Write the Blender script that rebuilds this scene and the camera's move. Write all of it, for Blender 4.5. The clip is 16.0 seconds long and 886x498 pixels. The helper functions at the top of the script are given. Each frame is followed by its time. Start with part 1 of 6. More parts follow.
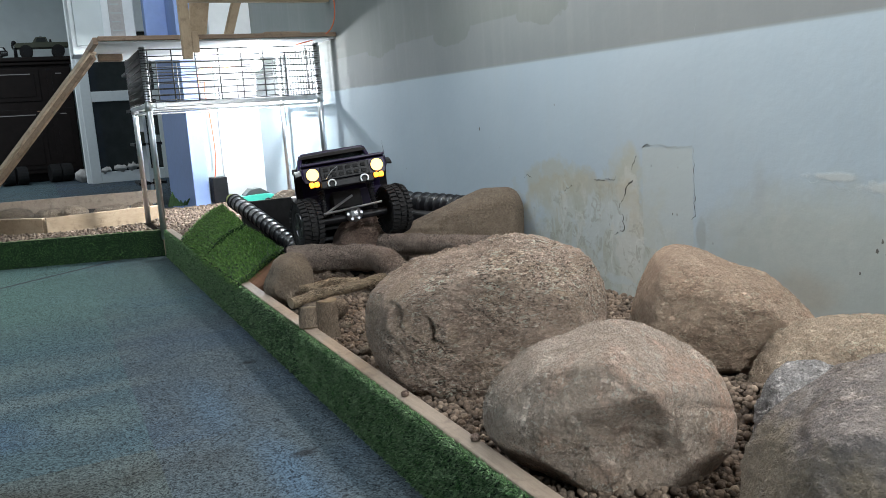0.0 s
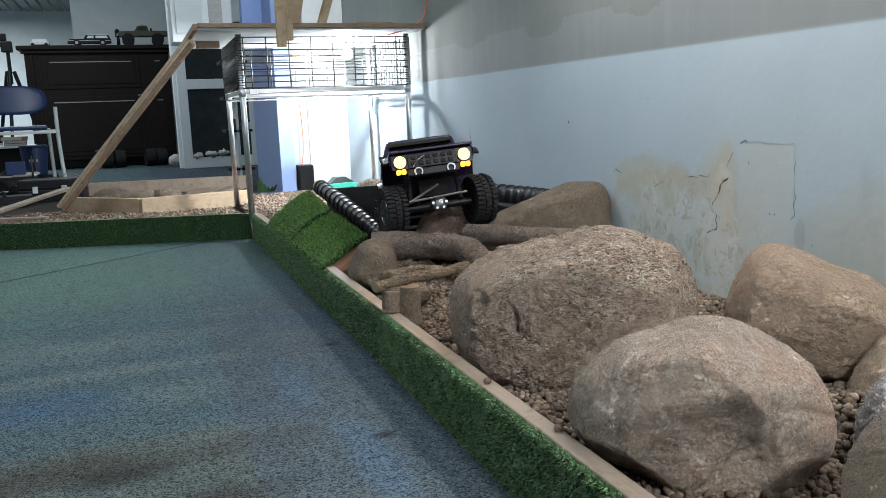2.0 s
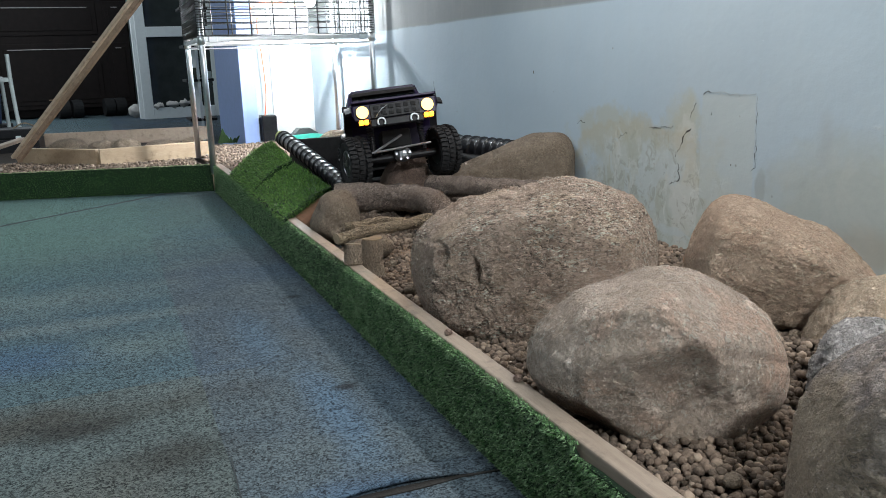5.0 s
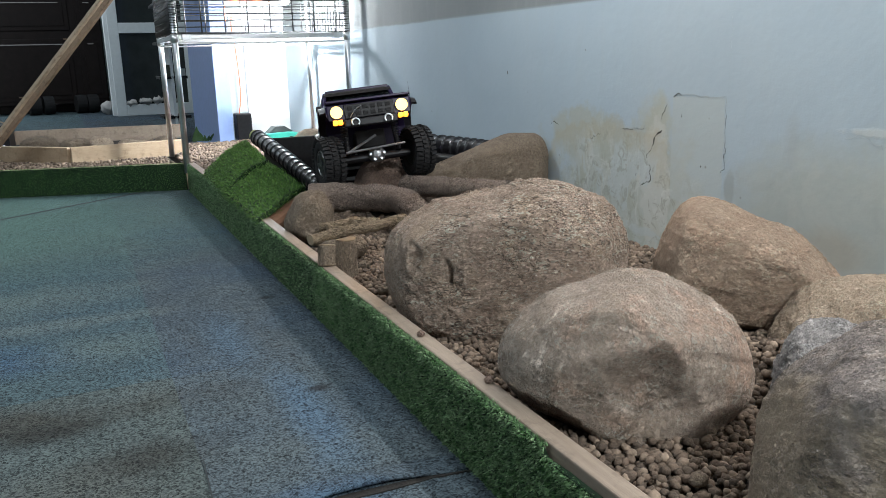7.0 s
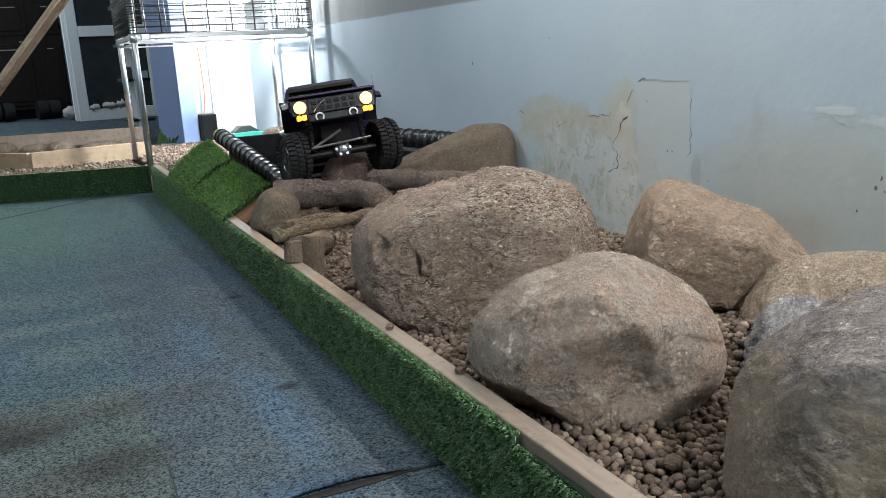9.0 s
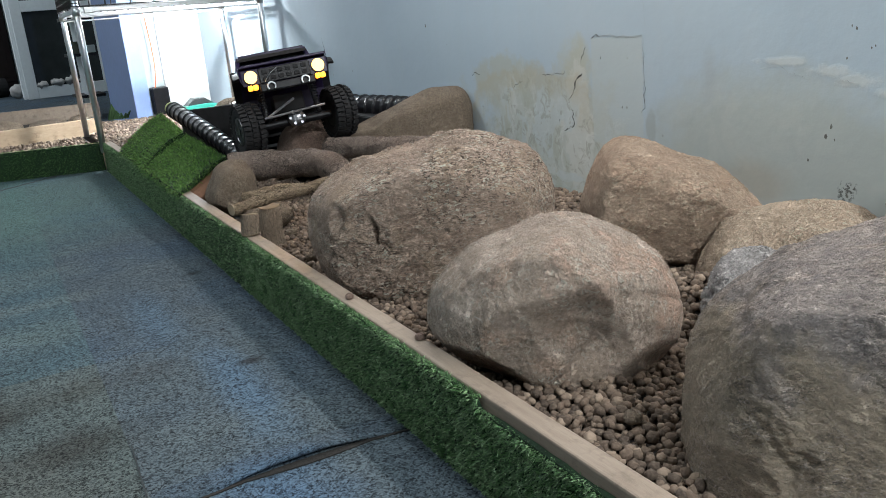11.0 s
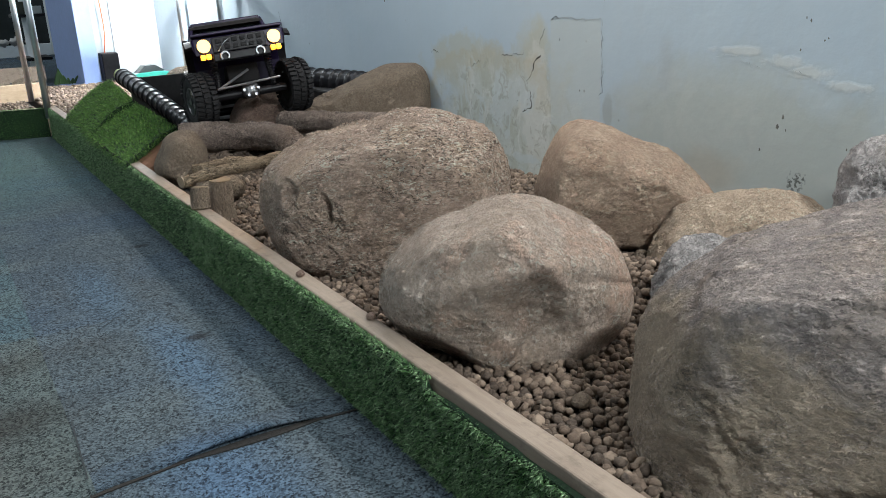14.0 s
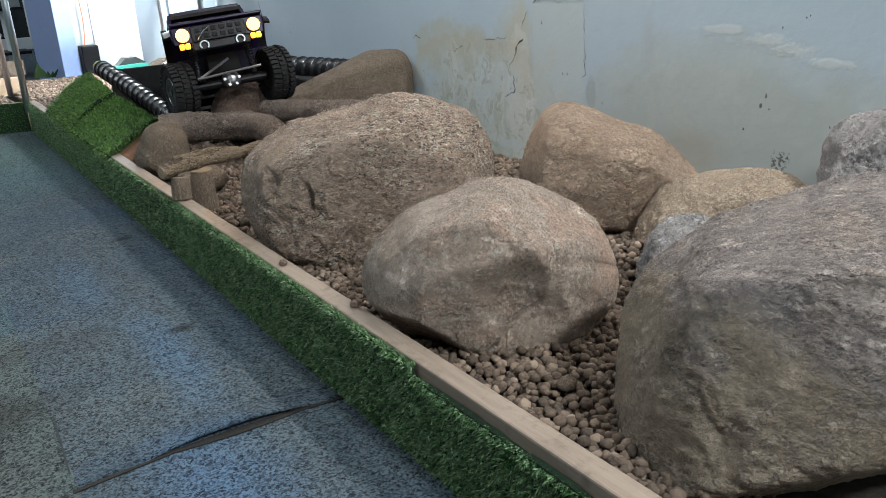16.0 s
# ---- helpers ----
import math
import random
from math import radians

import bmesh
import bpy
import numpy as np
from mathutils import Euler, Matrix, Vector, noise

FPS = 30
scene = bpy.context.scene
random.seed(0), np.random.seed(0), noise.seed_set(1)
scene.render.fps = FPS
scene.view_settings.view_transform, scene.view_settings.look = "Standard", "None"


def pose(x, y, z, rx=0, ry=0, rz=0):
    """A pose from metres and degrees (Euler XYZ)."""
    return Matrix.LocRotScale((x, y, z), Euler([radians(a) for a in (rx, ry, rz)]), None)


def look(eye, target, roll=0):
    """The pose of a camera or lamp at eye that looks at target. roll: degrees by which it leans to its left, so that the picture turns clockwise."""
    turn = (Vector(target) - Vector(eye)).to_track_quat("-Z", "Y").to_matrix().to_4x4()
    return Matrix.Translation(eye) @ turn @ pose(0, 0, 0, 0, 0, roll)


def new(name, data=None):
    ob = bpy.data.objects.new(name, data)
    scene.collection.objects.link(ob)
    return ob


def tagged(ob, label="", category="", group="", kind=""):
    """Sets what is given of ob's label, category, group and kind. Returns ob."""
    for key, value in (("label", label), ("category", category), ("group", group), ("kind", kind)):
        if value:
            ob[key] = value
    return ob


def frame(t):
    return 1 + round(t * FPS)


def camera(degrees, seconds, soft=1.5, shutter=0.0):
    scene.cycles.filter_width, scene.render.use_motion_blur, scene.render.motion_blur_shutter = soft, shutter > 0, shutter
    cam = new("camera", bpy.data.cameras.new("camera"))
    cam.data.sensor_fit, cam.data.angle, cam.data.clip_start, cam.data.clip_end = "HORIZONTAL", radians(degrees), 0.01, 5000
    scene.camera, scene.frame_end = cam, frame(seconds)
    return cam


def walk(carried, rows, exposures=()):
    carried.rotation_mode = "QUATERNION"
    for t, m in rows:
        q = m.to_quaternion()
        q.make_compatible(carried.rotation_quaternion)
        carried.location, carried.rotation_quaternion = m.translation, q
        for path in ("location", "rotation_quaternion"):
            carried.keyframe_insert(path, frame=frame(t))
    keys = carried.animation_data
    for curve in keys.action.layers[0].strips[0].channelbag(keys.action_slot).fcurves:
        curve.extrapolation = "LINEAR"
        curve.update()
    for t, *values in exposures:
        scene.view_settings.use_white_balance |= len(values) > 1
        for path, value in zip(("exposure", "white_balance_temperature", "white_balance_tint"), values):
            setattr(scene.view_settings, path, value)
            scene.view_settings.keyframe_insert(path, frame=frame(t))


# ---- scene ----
cam = camera(57.0, 16.0, soft=0.6)
PATH = [
    (0, (0.044, -0.22, 0.541), (0.899, 1.556, 0.204), -3.7),
    (0.5, (0.021, -0.215, 0.534), (0.742, 1.629, 0.255), -3.7),
    (1, (0.02, -0.213, 0.531), (0.713, 1.64, 0.235), -2.9),
    (1.5, (0.028, -0.21, 0.526), (0.712, 1.643, 0.211), -2.4),
    (2, (0.031, -0.207, 0.525), (0.712, 1.644, 0.189), -2.2),
    (2.5, (0.036, -0.201, 0.521), (0.726, 1.64, 0.159), -2.2),
    (3, (0.041, -0.199, 0.518), (0.736, 1.64, 0.148), -2.3),
    (3.5, (0.042, -0.199, 0.517), (0.744, 1.631, 0.121), -2.3),
    (4, (0.045, -0.198, 0.516), (0.759, 1.622, 0.096), -2.2),
    (6.5, (0.045, -0.208, 0.529), (0.825, 1.572, 0.058), -1.6),
    (7, (0.049, -0.209, 0.529), (0.842, 1.569, 0.068), -1.6),
    (7.5, (0.049, -0.202, 0.524), (0.858, 1.57, 0.07), -1.4),
    (8, (0.051, -0.199, 0.521), (0.875, 1.567, 0.07), -1.3),
    (8.5, (0.05, -0.197, 0.52), (0.891, 1.56, 0.066), -1.1),
    (9, (0.065, -0.197, 0.514), (0.915, 1.551, 0.044), -3.0),
    (9.5, (0.074, -0.198, 0.516), (0.929, 1.539, 0.015), -4.9),
    (10, (0.078, -0.199, 0.515), (0.956, 1.52, -0.009), -5.0),
    (12.5, (0.083, -0.193, 0.512), (1.01, 1.478, -0.078), -4.8),
    (13, (0.088, -0.194, 0.513), (1.028, 1.468, -0.083), -4.2),
    (13.5, (0.089, -0.189, 0.511), (1.064, 1.448, -0.098), -3.3),
    (14, (0.086, -0.189, 0.513), (1.078, 1.434, -0.105), -2.6),
    (14.5, (0.088, -0.185, 0.51), (1.094, 1.425, -0.117), -2.1),
    (15, (0.095, -0.189, 0.509), (1.107, 1.415, -0.124), -2.9),
    (15.5, (0.097, -0.189, 0.508), (1.109, 1.413, -0.132), -3.4),
    (16, (0.096, -0.186, 0.505), (1.105, 1.416, -0.14), -3.5),
]
walk(cam, [(t, look(eye, target, roll)) for t, eye, target, roll in PATH])

# ---- light ----
world = bpy.data.worlds.new("world")
scene.world = world
world.use_nodes = True
world.node_tree.nodes["Background"].inputs[0].default_value = (0.75, 0.85, 1.0, 1)
world.node_tree.nodes["Background"].inputs[1].default_value = 0.3
scene.view_settings.exposure = -0.12


def area_lamp(name, where, target, sx, sy, power, colour):
    d = bpy.data.lights.new(name, "AREA")
    d.shape, d.size, d.size_y, d.energy, d.color = "RECTANGLE", sx, sy, power, colour
    ob = new(name, d)
    ob.matrix_world = look(where, target)
    return ob


# strip light along the bed, ceiling panels, and the bare bulb under the deck
lamp = area_lamp("strip_light", (1.06, 0.5, 1.08), (0.70, 0.5, 0.0), 0.05, 3.0, 22, (0.98, 0.95, 0.92))
lamp.matrix_world = pose(1.06, 0.5, 1.08, 0, 24, 0)
area_lamp("ceiling_light", (0.78, -2.1, 2.45), (0.78, -2.0999, 0), 0.4, 0.4, 140, (0.91, 0.97, 1.0))
area_lamp("ceiling_light", (-1.3, 1.8, 2.65), (-1.3, 1.8001, 0), 1.0, 1.0, 54, (0.84, 0.93, 1.0))
area_lamp("ceiling_light", (-0.9, 8.4, 2.65), (-0.9, 8.4001, 0), 1.2, 1.2, 58, (0.86, 0.94, 1.0))
area_lamp("ceiling_light", (-2.6, 11.3, 2.0), (-2.6, 11.3001, 0), 1.2, 0.6, 130, (0.86, 0.94, 1.0))
area_lamp("ceiling_light", (0.75, 4.0, 2.65), (0.75, 4.0001, 0), 0.6, 0.6, 26, (0.90, 0.96, 1.0))
bulb_lamp = bpy.data.lights.new("bulb_light", "SPOT")
bulb_lamp.energy, bulb_lamp.color, bulb_lamp.shadow_soft_size = 110, (0.93, 0.97, 1.0), 0.03
bulb_lamp.spot_size, bulb_lamp.spot_blend = radians(172), 0.55
new("bulb_light", bulb_lamp).matrix_world = look((1.02, 3.75, 0.79), (0.92, 4.66, 0.52))
front_glow = bpy.data.lights.new("bulb_front_light", "POINT")
front_glow.energy, front_glow.color, front_glow.shadow_soft_size = 30.0, (0.93, 0.97, 1.0), 0.026
new("bulb_front_light", front_glow).location = (1.02, 3.70, 0.805)


# ---- materials ----
def mat(name):
    m = bpy.data.materials.new(name)
    m.use_nodes = True
    t = m.node_tree
    return m, t.nodes, t.links, t.nodes["Principled BSDF"]


def node(nodes, kind, **kw):
    n = nodes.new(kind)
    for k, v in kw.items():
        n.inputs[k].default_value = v
    return n


def ramp(nodes, stops, mode="LINEAR"):
    r = nodes.new("ShaderNodeValToRGB")
    r.color_ramp.interpolation = mode
    el = r.color_ramp.elements
    while len(el) < len(stops):
        el.new(0.5)
    for e, (p, c) in zip(el, stops):
        e.position, e.color = p, (*c, 1)
    return r


def coords(nodes, links, scale=(1, 1, 1), space="Object"):
    mp = nodes.new("ShaderNodeMapping")
    mp.inputs["Scale"].default_value = scale
    if space == "Position":
        links.new(nodes.new("ShaderNodeNewGeometry").outputs["Position"], mp.inputs[0])
    else:
        links.new(nodes.new("ShaderNodeTexCoord").outputs[space], mp.inputs[0])
    return mp.outputs[0]


def mixed(nodes, links, fac, a, b, blend="MIX"):
    m = nodes.new("ShaderNodeMix")
    m.data_type, m.blend_type = "RGBA", blend
    for val, idx in ((fac, 0), (a, 6), (b, 7)):
        if isinstance(val, (int, float)):
            m.inputs[idx].default_value = val
        elif isinstance(val, tuple):
            m.inputs[idx].default_value = (*val, 1)
        else:
            links.new(val, m.inputs[idx])
    return m.outputs[2]


def noise_fac(nodes, links, vec, scale, detail=4.0, rough=0.6, lo=0.35, hi=0.65, distort=0.0):
    n = node(nodes, "ShaderNodeTexNoise", Scale=scale, Detail=detail, Roughness=rough, Distortion=distort)
    links.new(vec, n.inputs["Vector"])
    r = ramp(nodes, [(lo, (0, 0, 0)), (hi, (1, 1, 1))])
    links.new(n.outputs["Fac"], r.inputs[0])
    return r.outputs[0]


def bump(nodes, links, bsdf, height, strength=0.3, dist=0.01, normal=None):
    b = node(nodes, "ShaderNodeBump", Strength=strength, Distance=dist)
    links.new(height, b.inputs["Height"])
    if normal is not None:
        links.new(normal, b.inputs["Normal"])
    links.new(b.outputs[0], bsdf.inputs["Normal"])
    return b.outputs[0]


def plain(name, colour, rough=0.5, metal=0.0, vary=0.12, scale=30.0, bumpy=0.05):
    m, n, l, b = mat(name)
    v = coords(n, l)
    f = noise_fac(n, l, v, scale, 5, 0.6, 0.3, 0.7)
    dark = tuple(c * (1 - vary) for c in colour)
    lite = tuple(min(1, c * (1 + vary)) for c in colour)
    l.new(mixed(n, l, f, dark, lite), b.inputs["Base Color"])
    b.inputs["Roughness"].default_value, b.inputs["Metallic"].default_value = rough, metal
    if bumpy:
        bump(n, l, b, f, bumpy, 0.002)
    return m


def scaled(n, l, sock, other, k):
    p = n.new("ShaderNodeMath")
    p.operation = "MULTIPLY"
    l.new(sock, p.inputs[0])
    if other is None:
        p.inputs[1].default_value = k
        return p.outputs[0]
    q = n.new("ShaderNodeMath")
    q.operation = "MULTIPLY"
    q.inputs[1].default_value = k
    l.new(other, p.inputs[1])
    l.new(p.outputs[0], q.inputs[0])
    return q.outputs[0]


def math_node(n, l, op, a, b=None):
    m = n.new("ShaderNodeMath")
    m.operation = op
    for i, v in enumerate((a, b)):
        if v is None:
            continue
        if isinstance(v, (int, float)):
            m.inputs[i].default_value = v
        else:
            l.new(v, m.inputs[i])
    return m.outputs[0]


def rock_mat(name, c_lo, c_mid, c_hi, scale=1.0, rough=0.88, grain=(1, 1, 1), strokes=0.6, foot=None, tint=None):
    """Weathered stone: broad clouds, patchy mottling, flaked grain with dark creases, pale crystal grit."""
    m, n, l, b = mat(name)
    v = coords(n, l)
    g = coords(n, l, grain)
    big = noise_fac(n, l, v, 7 * scale, 8, 0.65, 0.36, 0.64)
    mid = noise_fac(n, l, g, 30 * scale, 10, 0.75, 0.40, 0.60, 0.4)
    area = noise_fac(n, l, v, 8 * scale, 5, 0.6, 0.35, 0.57, 0.5)
    flake = noise_fac(n, l, g, 95 * scale, 5, 0.7, 0.46, 0.56, 1.2)
    crease = noise_fac(n, l, g, 110 * scale, 4, 0.6, 0.545, 0.585, 1.6)
    grit = noise_fac(n, l, g, 190, 2, 0.7, 0.45, 0.55)
    spark = noise_fac(n, l, g, 120 * scale, 3, 0.6, 0.565, 0.61, 1.2)
    col = mixed(n, l, big, c_lo, c_mid)
    col = mixed(n, l, scaled(n, l, mid, None, 0.75), col, c_hi)
    if tint:
        col = mixed(n, l, scaled(n, l, noise_fac(n, l, v, 11 * scale, 7, 0.65, 0.50, 0.66, 0.6), None, 0.6), col, tint)
    if foot:
        sep = n.new("ShaderNodeSeparateXYZ")
        l.new(v, sep.inputs[0])
        hz = math_node(n, l, "ADD", math_node(n, l, "MULTIPLY", math_node(n, l, "ADD", sep.outputs["Z"], math_node(n, l, "MULTIPLY", sep.outputs["X"], 0.45)), 3.4), scaled(n, l, big, None, 0.35))
        h = ramp(n, [(0.0, (1, 1, 1)), (0.16, (0, 0, 0))])
        l.new(hz, h.inputs[0])
        col = mixed(n, l, scaled(n, l, h.outputs[0], None, 0.75), col, foot)
    col = mixed(n, l, scaled(n, l, flake, area, 0.45 * strokes + 0.15), col, tuple(c * 0.50 for c in c_lo))
    col = mixed(n, l, scaled(n, l, crease, area, min(0.95, strokes)), col, tuple(c * 0.22 for c in c_lo))
    col = mixed(n, l, scaled(n, l, grit, None, 0.12 + 0.20 * strokes), col, tuple(c * 0.45 for c in c_lo))
    col = mixed(n, l, scaled(n, l, spark, area, 0.25 + 0.4 * strokes), col, tuple(min(0.8, c * 1.35) for c in c_hi))
    l.new(col, b.inputs["Base Color"])
    b.inputs["Roughness"].default_value = rough
    b.inputs["Specular IOR Level"].default_value = 0.35
    n1 = bump(n, l, b, mid, 0.9, 0.016)
    inv = math_node(n, l, "SUBTRACT", 1.0, scaled(n, l, crease, area, 1.0))
    n2 = bump(n, l, b, inv, 0.5 + 0.5 * strokes, 0.007, n1)
    n3 = bump(n, l, b, flake, 0.5 + 0.4 * strokes, 0.008, n2)
    bump(n, l, b, grit, 0.6, 0.003, n3)
    return m


M_PLASTER = plain("plaster", (0.60, 0.66, 0.67), 0.85, 0, 0.05, 6, 0.1)
M_BLUE = plain("blue_paint", (0.30, 0.42, 0.75), 0.6, 0, 0.05)
M_WHITE = plain("white_paint", (0.72, 0.76, 0.78), 0.5, 0, 0.04)
M_BRIGHT = plain("bright_white_paint", (0.86, 0.88, 0.88), 0.6, 0, 0.03)
M_GREY = plain("grey_paint", (0.42, 0.47, 0.47), 0.6, 0, 0.05)
M_DARKWOOD = plain("dark_wood", (0.010, 0.0065, 0.006), 0.6, 0, 0.3, 18, 0.05)
M_DARKWOOD.node_tree.nodes["Principled BSDF"].inputs["Specular IOR Level"].default_value = 0.2
M_TURF = plain("turf_backing", (0.005, 0.022, 0.006), 0.9, 0, 0.4, 200, 0.4)
M_CHROME = plain("chrome", (0.78, 0.79, 0.81), 0.28, 1.0, 0.05, 60, 0.0)
M_WIRE = plain("dull_steel", (0.13, 0.13, 0.135), 0.38, 1.0, 0.1, 60, 0.0)
M_TUB = plain("tub_plastic", (0.014, 0.014, 0.015), 0.75, 0, 0.3, 40, 0.1)
M_BLACK = plain("black_plastic", (0.010, 0.010, 0.012), 0.42, 0, 0.3, 60, 0.03)
M_HOSE = plain("hose_plastic", (0.012, 0.012, 0.014), 0.28, 0, 0.3, 60, 0.03)
M_RUBBER = plain("rubber", (0.018, 0.018, 0.019), 0.85, 0, 0.3, 120, 0.2)
for _m in (M_BLACK, M_RUBBER, M_TUB):
    _m.node_tree.nodes["Principled BSDF"].inputs["Specular IOR Level"].default_value = 0.22
M_GLASSY = plain("dark_glass", (0.03, 0.035, 0.035), 0.06, 0, 0.2, 8, 0.0)
M_BARK = rock_mat("bark", (0.20, 0.152, 0.125), (0.30, 0.235, 0.195), (0.37, 0.295, 0.25), scale=1.2, grain=(1.0, 1.0, 1.0), strokes=0.7)
M_ROCK_A = rock_mat("rock_rough_tan", (0.446, 0.322, 0.247), (0.630, 0.476, 0.375), (0.798, 0.618, 0.503), grain=(0.8, 1, 1.6), strokes=1.0, tint=(0.613, 0.460, 0.313))
M_ROCK_B = rock_mat("rock_smooth_pink", (0.456, 0.355, 0.278), (0.599, 0.473, 0.379), (0.763, 0.625, 0.525), 0.9, grain=(1, 1, 1), strokes=0.36, tint=(0.779, 0.503, 0.373))
M_ROCK_C = rock_mat("rock_grey", (0.256, 0.224, 0.213), (0.397, 0.344, 0.322), (0.573, 0.490, 0.445), 1.2, grain=(0.75, 0.9, 1.4), strokes=0.42, foot=(0.573, 0.458, 0.329), tint=(0.537, 0.421, 0.329))
M_ROCK_E = rock_mat("rock_brown", (0.449, 0.313, 0.226), (0.583, 0.427, 0.318), (0.689, 0.526, 0.398), grain=(0.8, 1, 1.2), strokes=0.40, tint=(0.629, 0.413, 0.292))
M_ROCK_D = rock_mat("rock_sandy", (0.509, 0.377, 0.272), (0.629, 0.484, 0.359), (0.749, 0.598, 0.457), 1.4, strokes=0.45)
M_ROCK_K = rock_mat("rock_silver", (0.374, 0.348, 0.338), (0.530, 0.498, 0.485), (0.703, 0.653, 0.633), 1.3, strokes=0.7)
M_ROCK_G = rock_mat("rock_dark_brown", (0.225, 0.170, 0.125), (0.300, 0.232, 0.170), (0.355, 0.280, 0.210), 1.2, strokes=0.3)
M_ROCK_H = rock_mat("rock_reddish", (0.29, 0.195, 0.155), (0.37, 0.255, 0.205), (0.43, 0.31, 0.25), strokes=0.35)

def patch_mask(n, l, v, cy, cz, ry, rz, wob=0.5, scale=9.0, soft=0.25):
    """A ragged spot on the east wall: 1 inside an ellipse round (cy, cz), 0 outside."""
    sep = n.new("ShaderNodeSeparateXYZ")
    l.new(v, sep.inputs[0])
    dy = math_node(n, l, "DIVIDE", math_node(n, l, "SUBTRACT", sep.outputs["Y"], cy), ry)
    dz = math_node(n, l, "DIVIDE", math_node(n, l, "SUBTRACT", sep.outputs["Z"], cz), rz)
    d = math_node(n, l, "SQRT", math_node(n, l, "ADD", math_node(n, l, "MULTIPLY", dy, dy), math_node(n, l, "MULTIPLY", dz, dz)))
    t = node(n, "ShaderNodeTexNoise", Scale=scale, Detail=6.0, Roughness=0.65)
    l.new(v, t.inputs["Vector"])
    d = math_node(n, l, "ADD", d, math_node(n, l, "MULTIPLY", math_node(n, l, "SUBTRACT", t.outputs["Fac"], 0.5), wob * 2))
    r = ramp(n, [(1 - soft, (1, 1, 1)), (1.0, (0, 0, 0))])
    l.new(d, r.inputs[0])
    return r.outputs[0]


def patch_box(n, l, v, y0, y1, z0, z1, wob=0.006):
    """A mended rectangle on the east wall with a slightly uneven outline."""
    sep = n.new("ShaderNodeSeparateXYZ")
    l.new(v, sep.inputs[0])
    t = node(n, "ShaderNodeTexNoise", Scale=30.0, Detail=5.0, Roughness=0.6)
    l.new(v, t.inputs["Vector"])
    off = math_node(n, l, "MULTIPLY", math_node(n, l, "SUBTRACT", t.outputs["Fac"], 0.5), wob * 2)
    out = None
    for axis, c, h in (("Y", (y0 + y1) / 2, (y1 - y0) / 2), ("Z", (z0 + z1) / 2, (z1 - z0) / 2)):
        d = math_node(n, l, "ABSOLUTE", math_node(n, l, "SUBTRACT", sep.outputs[axis], c))
        e = math_node(n, l, "SUBTRACT", h, math_node(n, l, "ADD", d, off))
        k = math_node(n, l, "MULTIPLY", e, 260.0)
        k = math_node(n, l, "MINIMUM", math_node(n, l, "MAXIMUM", k, 0.0), 1.0)
        out = k if out is None else math_node(n, l, "MULTIPLY", out, k)
    return out


def times(n, l, a, k):
    return math_node(n, l, "MULTIPLY", a, k)


